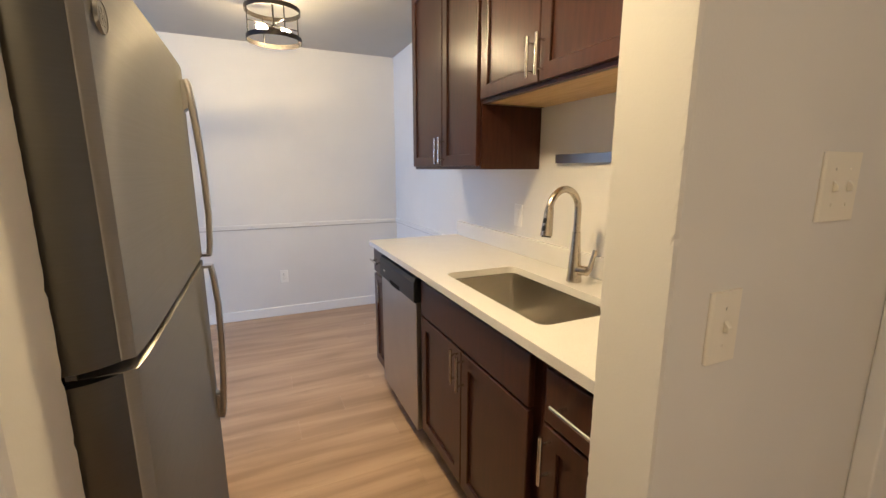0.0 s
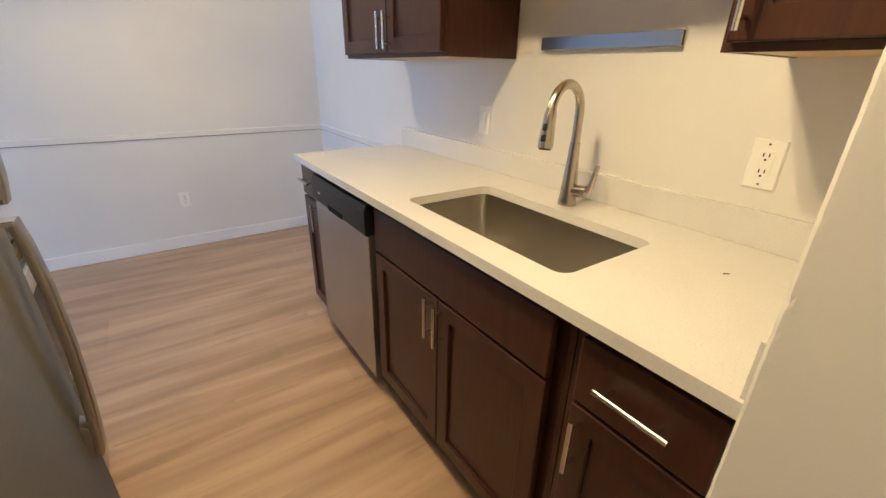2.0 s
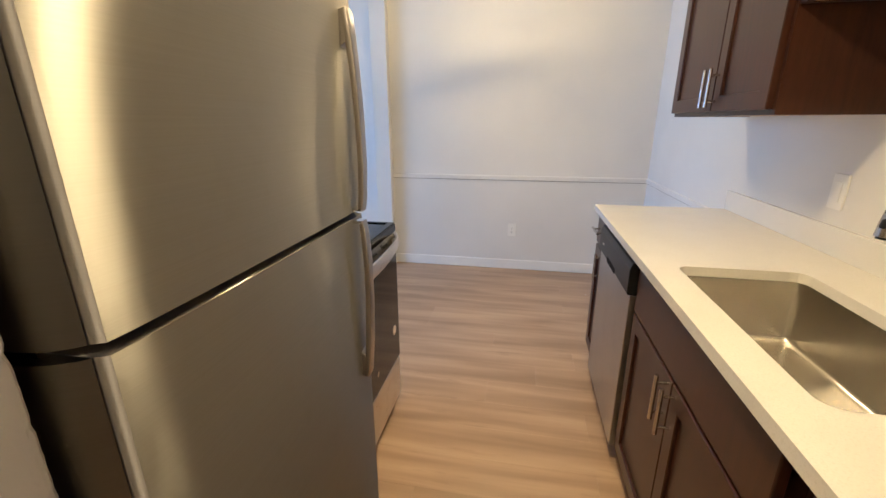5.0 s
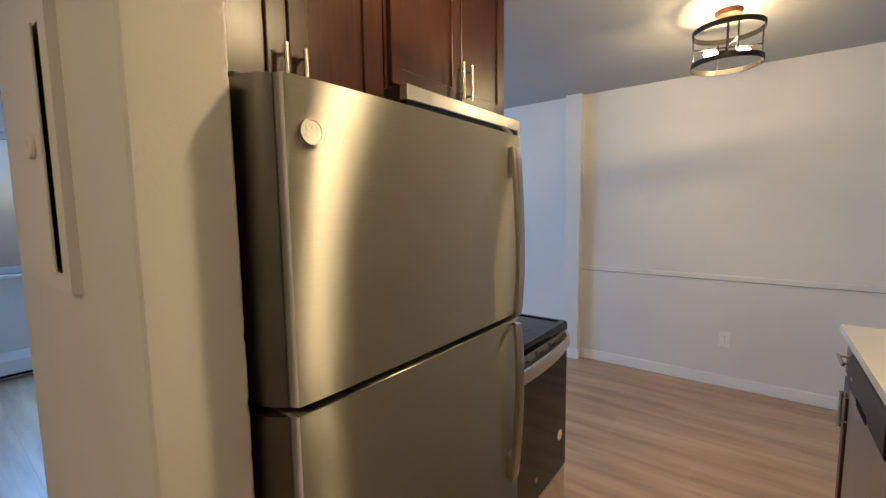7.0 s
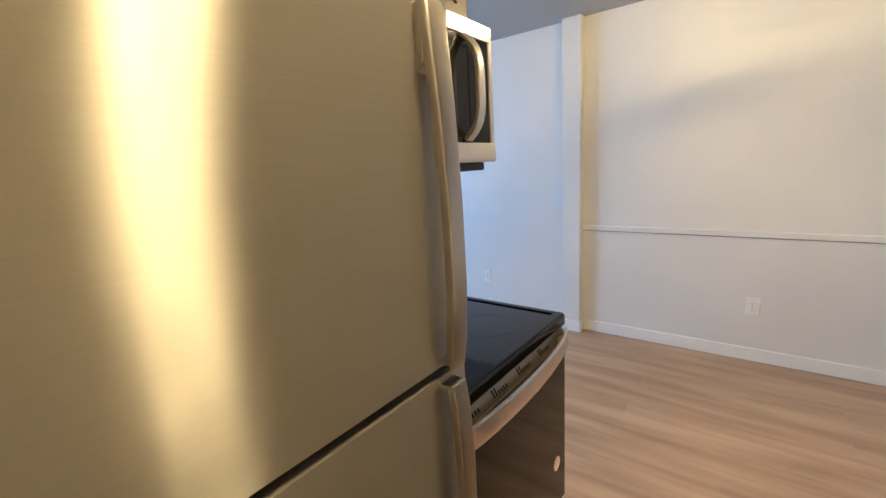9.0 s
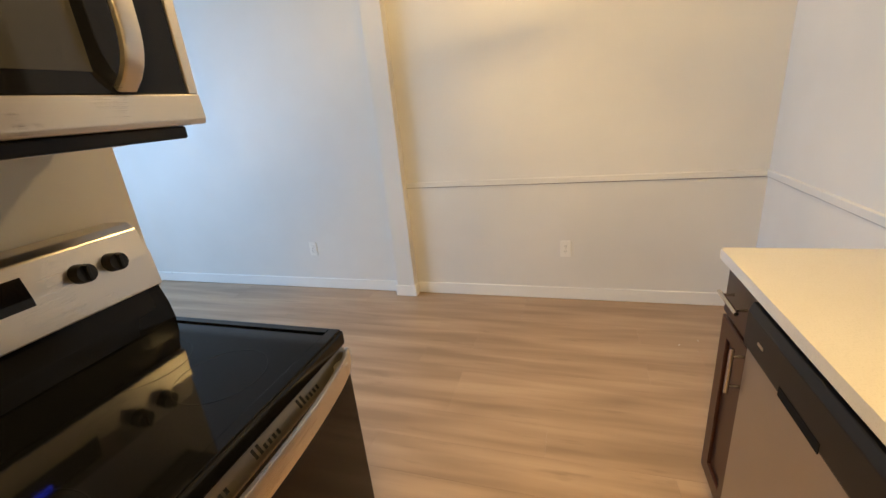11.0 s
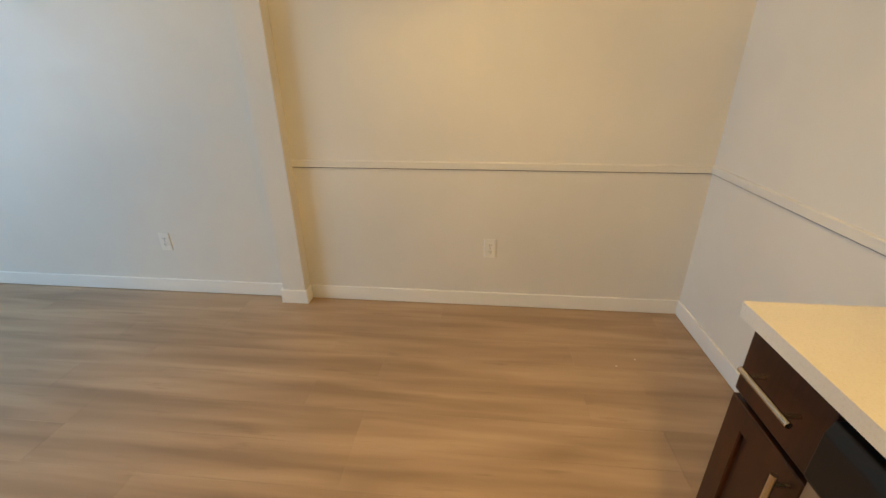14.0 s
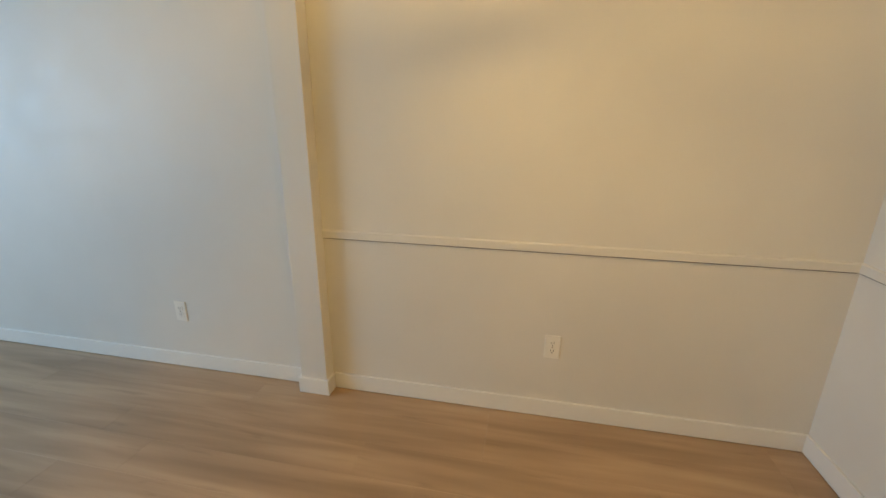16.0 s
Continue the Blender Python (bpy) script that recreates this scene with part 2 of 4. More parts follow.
def sweep(pts, sizes, seg=14, side=(0, 1, 0), square=2.0):
    """A bar along pts; sizes: half-widths (along side, across) a point; square: 2 is round, more is squarer."""
    bm, rings = bmesh.new(), []
    pts = [Vector(p) for p in pts]
    for i, p in enumerate(pts):
        d = (pts[min(i + 1, len(pts) - 1)] - pts[max(i - 1, 0)]).normalized()
        u = (Vector(side) - d * d.dot(Vector(side))).normalized()
        w = d.cross(u)
        ring = []
        for k in range(seg):
            a = 2 * math.pi * k / seg
            c, s = math.cos(a), math.sin(a)
            e = 2 / square
            ring.append(bm.verts.new(p + u * sizes[i][0] * math.copysign(abs(c) ** e, c) + w * sizes[i][1] * math.copysign(abs(s) ** e, s)))
        rings.append(ring)
    for r0, r1 in zip(rings, rings[1:]):
        for k in range(seg):
            bm.faces.new((r0[k], r0[(k + 1) % seg], r1[(k + 1) % seg], r1[k]))
    bm.faces.new(rings[0][::-1])
    bm.faces.new(rings[-1])
    return bm


def spin_profile(profile, centre, seg=40):
    """A turned body about a vertical axis; profile: (radius, z) from bottom to top."""
    bm, rings = bmesh.new(), []
    for r, z in profile:
        rings.append([bm.verts.new((centre[0] + r * math.cos(2 * math.pi * k / seg), centre[1] + r * math.sin(2 * math.pi * k / seg), z)) for k in range(seg)])
    for r0, r1 in zip(rings, rings[1:]):
        for k in range(seg):
            bm.faces.new((r0[k], r0[(k + 1) % seg], r1[(k + 1) % seg], r1[k]))
    return bm


def spin_disc(x0, x1, y, z, r, hole):
    """A flat ring standing upright, facing +x."""
    bm, rings = bmesh.new(), []
    for x, q in ((x0, r), (x1, r), (x1, hole), (x0, hole)):
        rings.append([bm.verts.new((x, y + q * math.cos(2 * math.pi * k / 32), z + q * math.sin(2 * math.pi * k / 32))) for k in range(32)])
    for r0, r1 in zip(rings, rings[1:] + rings[:1]):
        for k in range(32):
            bm.faces.new((r0[k], r0[(k + 1) % 32], r1[(k + 1) % 32], r1[k]))
    return bm


def spin_ring(centre, r, tube, seg=24, sides=10):
    """A small upright ring facing -y."""
    bm, rings = bmesh.new(), []
    for k in range(seg):
        a = 2 * math.pi * k / seg
        ring = []
        for q in range(sides):
            b = 2 * math.pi * q / sides
            d = r + tube * math.cos(b)
            ring.append(bm.verts.new((centre[0] + d * math.cos(a), centre[1] + tube * math.sin(b), centre[2] + d * math.sin(a))))
        rings.append(ring)
    for r0, r1 in zip(rings, rings[1:] + rings[:1]):
        for k in range(sides):
            bm.faces.new((r0[k], r0[(k + 1) % sides], r1[(k + 1) % sides], r1[k]))
    return bm


def extrude_outline(pts, axis, lo, hi):
    """A prism: pts in the two other axes (in order x, y, z without axis), from lo to hi along axis."""
    bm = bmesh.new()

    def at(p, v):
        q = list(p)
        q.insert("xyz".index(axis), v)
        return bm.verts.new(q)
    a, b = [at(p, lo) for p in pts], [at(p, hi) for p in pts]
    n = len(pts)
    for k in range(n):
        bm.faces.new((a[k], a[(k + 1) % n], b[(k + 1) % n], b[k]))
    bm.faces.new(a[::-1])
    bm.faces.new(b)
    return bm


def finish(name, bm, mat, bevel=0.0, smooth=False, shift=(0, 0, 0)):
    if bevel:
        bmesh.ops.bevel(bm, geom=list(bm.edges), offset=bevel, segments=2, profile=0.5, affect="EDGES", clamp_overlap=True)
    bmesh.ops.recalc_face_normals(bm, faces=list(bm.faces))
    bmesh.ops.translate(bm, verts=list(bm.verts), vec=-Vector(shift))
    me = bpy.data.meshes.new(name)
    bm.to_mesh(me)
    bm.free()
    me.materials.append(mat)
    if smooth:
        for p in me.polygons:
            p.use_smooth = True
        me.set_sharp_from_angle(angle=radians(38))
    return me


def thing(name, at, label, category, group="", kind=""):
    ob = tagged(new(name), label, category, group, kind)
    ob.location = at
    ob.empty_display_size = 0.05
    ORG[ob] = Vector(at)
    return ob


def part(name, bm, mat, parent, label="", bevel=0.0, smooth=False):
    """One mesh under a thing or a part; bm is given in the world's metres."""
    ob = new(name, finish(name, bm, mat, bevel, smooth, ORG[parent]))
    ob.parent = parent
    ORG[ob] = ORG[parent]
    return tagged(ob, label)


def single(name, bm, mat, label, category, kind="", group="", bevel=0.0, smooth=False, at=(0, 0, 0)):
    """A thing, or a piece of the setting, of one mesh."""
    ob = new(name, finish(name, bm, mat, bevel, smooth, at))
    ob.location = at
    ORG[ob] = Vector(at)
    return tagged(ob, label, category, group, kind)


# ---------- the setting ----------
CEILING, NORTH, WEST, SOUTH = 2.40, 3.65, -6.0, -2.0
S = "structure"
single("floor", boxes((WEST - 0.12, 0.12, SOUTH - 0.12, NORTH + 0.12, -0.15, -0.008)), DARK, "underlay below the wood-look vinyl planks", "floor", S)
floor = bpy.data.objects["floor"]
single("ceiling", boxes((WEST - 0.12, 0.12, SOUTH - 0.12, NORTH + 0.12, CEILING, CEILING + 0.1)), CEIL, "flat white ceiling, its paint greyed to stand for shade", "ceiling", S)
single("wall_north", boxes((WEST - 0.12, 0.12, NORTH, NORTH + 0.12, 0, CEILING)), WALL, "off-white painted dining and living wall", "wall", S)
single("wall_east", boxes((0, 0.12, SOUTH, NORTH, 0, CEILING)), WALL, "off-white painted kitchen wall behind the counter", "wall", S)
single("wall_south", boxes((WEST - 0.12, 0.12, SOUTH - 0.12, SOUTH, 0, CEILING)), WALL, "plain off-white wall of the entry", "wall", S)
WY0, WY1, WZ0, WZ1 = 0.15, 2.55, 0.9, 2.1
single("wall_west", boxes((WEST - 0.12, WEST, SOUTH, WY0, 0, CEILING), (WEST - 0.12, WEST, WY1, NORTH, 0, CEILING),
       (WEST - 0.12, WEST, WY0, WY1, 0, WZ0), (WEST - 0.12, WEST, WY0, WY1, WZ1, CEILING)), WALL, "off-white living room wall with a window", "wall", S)


def worn_wall(x0, x1, y0, y1, z1, seed, chips):
    """A partition with chamfered upright corners whose edges waver and are chipped here and there."""
    rnd, c, n = random.Random(seed), 0.004, 260
    e = 0.009
    plan = [(x0 + c, y0, 0), (x0 + e, y0, 4), (x1 - e, y0, 4), (x1 - c, y0, 1), (x1, y0 + c, 1), (x1, y0 + e, 4), (x1, y1 - e, 4), (x1, y1 - c, 2),
            (x1 - c, y1, 2), (x1 - e, y1, 4), (x0 + e, y1, 4), (x0 + c, y1, 3), (x0, y1 - c, 3), (x0, y1 - e, 4), (x0, y0 + e, 4), (x0, y0 + c, 0)]
    bm, rings = bmesh.new(), []
    for k in range(n + 1):
        z = z1 * k / n
        bite = [0.0007 * rnd.random() + (0.0026 * rnd.random() ** 2 if rnd.random() < chips else 0) for _ in range(4)] + [0.0]
        ring = []
        for x, y, q in plan:
            dx, dy = (1 if x < (x0 + x1) / 2 else -1), (1 if y < (y0 + y1) / 2 else -1)
            ring.append(bm.verts.new((x + dx * bite[q] * 0.7, y + dy * bite[q] * 0.7, z)))
        rings.append(ring)
    for r0, r1 in zip(rings, rings[1:]):
        for k in range(16):
            bm.faces.new((r0[k], r0[(k + 1) % 16], r1[(k + 1) % 16], r1[k]))
    bm.faces.new(rings[0][::-1])
    bm.faces.new(rings[-1])
    return bm


single("wall_partition_east", worn_wall(-0.752, 0, 0.0055, 0.137, CEILING, 3, 0.06), WALL, "short off-white partition beside the counter, worn corners", "wall", S)
single("wall_partition_west", worn_wall(-2.24, -1.463, 0.021, 0.136, CEILING, 8, 0.07), WALL, "short off-white partition beside the refrigerator, chipped corners", "wall", S)
# Added out of view to stop window daylight reaching the east partition.
single("wall_hall_light_block", boxes((-2.62, -2.5, SOUTH, -0.3, 0, CEILING)), WALL, "plain unseen wall added to keep daylight out of the entry", "wall", S)
single("wall_range", boxes((-2.375, -2.225, 0.1365, 1.684, 0, CEILING)), WALL, "off-white wall behind the range, open past its end", "wall", S, bevel=0.003)
single("wall_pilaster", boxes((-2.368, -2.224, 3.572, NORTH, 0, CEILING)), WALL, "shallow off-white pilaster on the dining wall", "pilaster", S, bevel=0.003)


def baseboard(pts, label="white painted baseboard with a rounded top edge", h=0.092, d=0.013):
    x0, x1, y0, y1 = pts
    single("baseboard", boxes((x0, x1, y0, y1, 0.0025, h)), TRIM, label, "baseboard", S, bevel=0.004)


D = 0.013
baseboard((-2.224 + D, -D, NORTH - D, NORTH))
baseboard((WEST + 0.02, -2.368 - D, NORTH - D, NORTH))
baseboard((-2.368 - D, -2.224 + D, 3.572 - D, 3.572))
baseboard((-2.224, -2.224 + D, 3.572, NORTH - D))
baseboard((-2.368 - D, -2.368, 3.572, NORTH - D))
baseboard((-D, 0, 2.185, NORTH))
baseboard((-2.24, -1.47, 0.021 - D, 0.021))
baseboard((-0.752, -0.1005, 0.0055 - D, 0.0055))
baseboard((-2.375 - D, -2.375, 0.137, 1.684))


def rail(name, x0, x1, y0, y1):
    along_x = (x1 - x0) > (y1 - y0)
    far, near = (y1, y0) if along_x else (x1, x0)
    pts = [(far, 0.838), (near + 0.001, 0.838), (near, 0.840), (near, 0.871), (near + 0.003, 0.875), (far, 0.877)]
    bm = extrude_outline(pts, "x", x0, x1) if along_x else extrude_outline(pts, "y", y0, y1)
    ob = single(name, bm, WALL, "white painted chair rail moulding on the wall", "chair rail", S)
    # Thin dark strip drawn for the shadow line at the joint below the rail.
    gap = boxes((x0 + 0.001, x1, far - 0.004, far, 0.8335, 0.8375)) if along_x else boxes((far - 0.004, far, y0, y1 - 0.004, 0.8335, 0.8375))
    part("gap", gap, JOINT_SHADE, ob, "dark strip for the shadowed joint under the moulding")


rail("trim_1", -2.224, -0.011, NORTH - 0.011, NORTH)
rail("trim_2", -0.011, 0, 2.21, NORTH)
single("trim_3", boxes((-0.1, -0.001, -0.035, 0.0053, 0, 2.1)), TRIM, "white painted door casing in the entry", "casing", S, bevel=0.004)

# window of the living room
win = thing("window_1", (WEST, WY0, WZ0), "white framed living room window with daylight", "window", kind=S)
for y0, y1, z0, z1 in ((WY0, WY0 + 0.06, WZ0, WZ1), (WY1 - 0.06, WY1, WZ0, WZ1), (WY0 + 0.06, WY1 - 0.06, WZ0, WZ0 + 0.06),
                       (WY0 + 0.06, WY1 - 0.06, WZ1 - 0.06, WZ1), ((WY0 + WY1) / 2 - 0.03, (WY0 + WY1) / 2 + 0.03, WZ0 + 0.06, WZ1 - 0.06)):
    part("window_frame", boxes((WEST - 0.09, WEST - 0.03, y0, y1, z0, z1)), TRIM, win, bevel=0.004)
part("window_sill", boxes((WEST - 0.03, WEST + 0.06, WY0 - 0.05, WY1 + 0.05, WZ0 - 0.03, WZ0)), TRIM, win, bevel=0.004)
for y0, y1 in ((WY0 + 0.06, (WY0 + WY1) / 2 - 0.03), ((WY0 + WY1) / 2 + 0.03, WY1 - 0.06)):
    pane = part("pane", boxes((WEST - 0.065, WEST - 0.06, y0, y1, WZ0 + 0.06, WZ1 - 0.06)), PANE, win)
    pane.visible_shadow = False
heater = thing("baseboard_heater", (WEST, 0.0, 0.0), "white metal baseboard heater below the window", "heater")
part("cover", extrude_outline([(WEST, 0.03), (WEST + 0.065, 0.03), (WEST + 0.065, 0.17), (WEST + 0.03, 0.24), (WEST, 0.24)], "y", -1.2, 3.0), TRIM, heater, bevel=0.003)
part("slot", boxes((WEST + 0.066, WEST + 0.072, -1.18, 2.98, 0.032, 0.052)), DARK, heater)
for fy in (-1.0, 2.7):
    part("foot", boxes((WEST, WEST + 0.05, fy, fy + 0.05, 0, 0.03)), TRIM, heater)


# ---------- cabinets ----------
def bar_handle(parent, face, out, y, z, length, vertical):
    """A round bar pull on two posts. face: x of the door's face, out: -1 or 1."""
    x, h = face + out * 0.032, length / 2
    ends = [(y, z - h), (y, z + h)] if vertical else [(y - h, z), (y + h, z)]
    posts = [(y, z - h * 0.68), (y, z + h * 0.68)] if vertical else [(y - h * 0.68, z), (y + h * 0.68, z)]
    bm = rods(((x, *ends[0]), (x, *ends[1]), 0.006), *[((face, *p), (x, *p), 0.0045, 10) for p in posts])
    return part("handle", bm, NICKEL, parent, "brushed nickel bar pull", smooth=True)


def shaker(parent, name, back, out, y0, y1, z0, z1, stile=0.053, slab=False):
    """A door or drawer front. back: x of its rear face."""
    front = back + out * 0.02
    lo, hi = min(back, front), max(back, front)
    bm = bmesh.new()
    if slab:
        box(bm, lo, hi, y0, y1, z0, z1)
        return part(name, bm, WOOD, parent, bevel=0.003), front
    outer = ((y0, z0), (y1, z0), (y1, z1), (y0, z1))
    e = 0.0025
    rim = ((y0 + e, z0 + e), (y1 - e, z0 + e), (y1 - e, z1 - e), (y0 + e, z1 - e))
    inner = ((y0 + stile, z0 + stile), (y1 - stile, z0 + stile), (y1 - stile, z1 - stile), (y0 + stile, z1 - stile))
    lip = tuple((a + e * (1 if a < (y0 + y1) / 2 else -1), c + e * (1 if c < (z0 + z1) / 2 else -1)) for a, c in inner)
    rings = []
    for loop, x in ((outer, back), (outer, front - out * e), (rim, front), (inner, front), (lip, front - out * e), (lip, back)):
        rings.append([bm.verts.new((x, a, c)) for a, c in loop])
    for r0, r1 in zip(rings, rings[1:] + rings[:1]):
        for k in range(4):
            bm.faces.new((r0[k], r0[(k + 1) % 4], r1[(k + 1) % 4], r1[k]))
    door = part(name, bm, WOOD, parent)
    inset = back + out * 0.010
    part("panel", boxes((min(back, inset), max(back, inset), y0 + stile - 0.004, y1 - stile + 0.004, z0 + stile - 0.004, z1 - stile + 0.004)), WOOD, door)
    return door, front


def upper(label, wall, face, y0, y1, z0, doors, z1=CEILING, drop=0.0):
    """A wall cabinet from x=wall to the frame's face. doors: (y0, y1, handle y)."""
    out = 1 if face > wall else -1
    c = thing("wall_cabinet", (wall, (y0 + y1) / 2, z0), label, "cabinet", "wall cabinets")
    lo, hi = min(wall, face), max(wall, face)
    gap = 0.0015
    a, b, zt = y0 + gap, y1 - gap, z1 - 0.002
    u = [(a, z0), (y0 + 0.018, z0), (y0 + 0.018, z0 + 0.03), (y1 - 0.018, z0 + 0.03), (y1 - 0.018, z0), (b, z0), (b, zt), (a, zt)]
    part("body", extrude_outline(u, "x", lo, hi), WOOD, c)
    rail_in = face - out * 0.02
    part("face_frame", boxes((min(face, rail_in), max(face, rail_in), y0 + 0.018, y1 - 0.018, z0, z0 + 0.0295)), WOOD, c)
    inner = face - out * 0.0215
    part("underside", boxes((min(wall, inner), max(wall, inner), y0 + 0.0185, y1 - 0.0185, z0 + 0.002, z0 + 0.0285)), MAPLE, c, "unstained pale maple underside")
    for a, b, hy in doors:
        door, front = shaker(c, "door", face + out * 0.001, out, a, b, z0 + 0.016, z1 - 0.03)
        bar_handle(door, front, out, hy, z0 + 0.098, 0.135, True)
    return c


UF = -0.325
upper("tall dark espresso shaker wall cabinet beside the sink", -0.001, UF, 1.320, 2.186, 1.360, ((1.336, 1.717, 1.693), (1.723, 2.170, 1.747)))
upper("short dark espresso shaker wall cabinet over the sink", -0.001, UF, 0.447, 1.319, 1.645, ((0.462, 0.886, 0.862), (0.892, 1.304, 0.916)))
upper("narrow dark espresso shaker wall cabinet near the partition", -0.001, UF, 0.1385, 0.446, 1.354, ((0.166, 0.432, 0.407),))
LF = -1.905
upper("dark espresso shaker wall cabinet above the refrigerator", -2.224, LF, 0.137, 0.843, 1.65, ((0.151, 0.49, 0.466), (0.496, 0.80, 0.52)))
upper("dark espresso shaker wall cabinet above the microwave", -2.224, LF, 0.846, 1.597, 1.80, ((0.86, 1.243, 1.217), (1.249, 1.584, 1.275)))

BF = -0.60


def base(label, y0, y1, fronts):
    """A base cabinet with a recessed toe kick. fronts: (kind, y0, y1, z0, z1, handle y, handle z, upright)."""
    c = thing("base_cabinet", (-0.3, (y0 + y1) / 2, 0), label, "cabinet", "base cabinets")
    g = 0.001
    f = BF + 0.011
    part("body", boxes((f, -0.002, y0 + g, y0 + 0.018, 0.1, 0.883), (f, -0.002, y1 - 0.018, y1 - g, 0.1, 0.883),
                       (f, -0.002, y0 + 0.018, y1 - 0.018, 0.1, 0.118), (-0.02, -0.002, y0 + 0.018, y1 - 0.018, 0.118, 0.883)), WOOD, c)
    part("face_frame", boxes((f - 0.001, f + 0.018, y0 + 0.0185, y1 - 0.0185, 0.119, 0.64), (f - 0.001, f + 0.018, y0 + 0.0185, y1 - 0.0185, 0.64, 0.882)), WOOD, c)
    part("toe_kick", boxes((-0.53, -0.515, y0 + g, y1 - g, 0, 0.099)), WOOD, c, "dark recessed toe kick")
    for kind, a, b, z0, z1, hy, hz, upright in fronts:
        door, front = shaker(c, kind, BF - 0.0015, -1, a, b, z0, z1, slab=kind != "door")
        if hy:
            bar_handle(door, front, -1, hy, hz, 0.14, upright)
    return c


base("narrow dark espresso base cabinet with one drawer and door", 0.1385, 0.457,
     (("drawer", 0.165, 0.425, 0.705, 0.856, 0.295, 0.783, False), ("door", 0.165, 0.425, 0.115, 0.695, 0.396, 0.612, True)))
base("wide dark espresso sink base cabinet with two doors", 0.458, 1.362,
     (("drawer_front", 0.496, 1.338, 0.70, 0.86, 0, 0, False), ("door", 0.496, 0.917, 0.115, 0.69, 0.895, 0.615, True), ("door", 0.922, 1.338, 0.115, 0.69, 0.945, 0.624, True)))
base("slim dark espresso end base cabinet with drawer and door", 1.952, 2.182,
     (("drawer", 1.962, 2.177, 0.722, 0.868, 2.064, 0.803, False), ("door", 1.962, 2.177, 0.115, 0.708, 1.982, 0.635, True)))


# ---------- worktop, sink, tap ----------
SX0, SX1, SY0, SY1 = -0.553, -0.202, 0.541, 1.218


def rounded(x0, x1, y0, y1, r, n=6):
    out = []
    for cx, cy, a0 in ((x1 - r, y1 - r, 0), (x0 + r, y1 - r, 90), (x0 + r, y0 + r, 180), (x1 - r, y0 + r, 270)):
        out += [(cx + r * math.cos(radians(a0 + 90 * k / n)), cy + r * math.sin(radians(a0 + 90 * k / n))) for k in range(n + 1)]
    return out


def slab_with_hole(outer, inner, z0, z1):
    bm = bmesh.new()
    top, edges = [], []
    for loop in (outer, inner):
        vs = [bm.verts.new((x, y, z1)) for x, y in loop]
        edges += [bm.edges.new((vs[k], vs[(k + 1) % len(vs)])) for k in range(len(vs))]
    bmesh.ops.triangle_fill(bm, use_beauty=True, edges=edges, normal=(0, 0, 1))
    ret = bmesh.ops.extrude_face_region(bm, geom=list(bm.faces))
    bmesh.ops.translate(bm, verts=[g for g in ret["geom"] if isinstance(g, bmesh.types.BMVert)], vec=(0, 0, z0 - z1))
    return bm


top = thing("worktop", (-0.32, 1.16, 0.885), "white speckled quartz worktop with a low upstand", "worktop")
part("slab", slab_with_hole(rounded(-0.645, -0.001, 0.1385, 2.2, 0.006, 3), rounded(SX0, SX1, SY0, SY1, 0.035), 0.885, 0.915), QUARTZ, top)
part("upstand", boxes((-0.02, -0.001, 0.1665, 2.2, 0.9155, 1.008)), QUARTZ, top, bevel=0.0015)
part("end_upstand", boxes((-0.638, -0.001, 0.1385, 0.166, 0.9155, 1.008)), QUARTZ, top, bevel=0.0015)

sink = thing("sink", (-0.375, 0.86, 0.68), "deep undermount brushed stainless steel sink", "sink")


def basin():
    bm, rings = bmesh.new(), []
    for grow, z, r in ((0.015, 0.8845, 0.024), (0.006, 0.8845, 0.022), (0.006, 0.708, 0.022), (0.0045, 0.698, 0.021), (0.0, 0.690, 0.02), (-0.009, 0.6855, 0.018), (-0.018, 0.6845, 0.016), (-0.1, 0.683, 0.01)):
        rings.append([bm.verts.new((x, y, z)) for x, y in rounded(SX0 - grow, SX1 + grow, SY0 - grow, SY1 + grow, r)])
    for a, b in zip(rings, rings[1:]):
        for k in range(len(a)):
            bm.faces.new((a[k], a[(k + 1) % len(a)], b[(k + 1) % len(a)], b[k]))
    bm.faces.new(rings[-1])
    return bm


part("basin", basin(), SINK_STEEL, sink, smooth=True)
drain = part("drain", spin_profile([(0.048, 0.685), (0.046, 0.6875), (0.04, 0.688), (0.034, 0.686), (0.0005, 0.6855)], (-0.355, 1.13)), CHROME, sink, "round chrome drain", smooth=True)

tap = thing("kitchen_faucet", (-0.13, 0.89, 0.915), "brushed nickel pull-down gooseneck kitchen faucet", "faucet")
part("base", spin_profile([(0.0005, 0.9155), (0.030, 0.9155), (0.030, 0.921), (0.0275, 0.94), (0.0255, 0.97), (0.0225, 1.01), (0.0185, 1.06), (0.016, 1.10), (0.016, 1.115)], (-0.13, 0.89), 28), FAUCET, tap, smooth=True)
arc = [(-0.13, 0.89, 1.11), (-0.13, 0.89, 1.18)]
for k in range(15):
    a = radians(180 * k / 14 * 0.93)
    arc.append((-0.13 - 0.0825 * (1 - math.cos(a)), 0.89 - 0.016 * (1 - math.cos(a)), 1.205 + 0.081 * math.sin(a)))
part("neck", sweep(arc, [(0.0135, 0.0135)] * len(arc), 18), FAUCET, tap, smooth=True)
e0 = Vector(arc[-1])
e1 = Vector((-0.306, 0.854, 1.118))
head = part("spray_head", sweep([e0, e0.lerp(e1, 0.12), e0.lerp(e1, 0.3), e0.lerp(e1, 0.75), e1], [(0.0145, 0.0145), (0.017, 0.017), (0.0175, 0.0175), (0.021, 0.021), (0.0215, 0.0215)], 20), FAUCET, tap, smooth=True)
fwd = (e1 - e0).normalized()
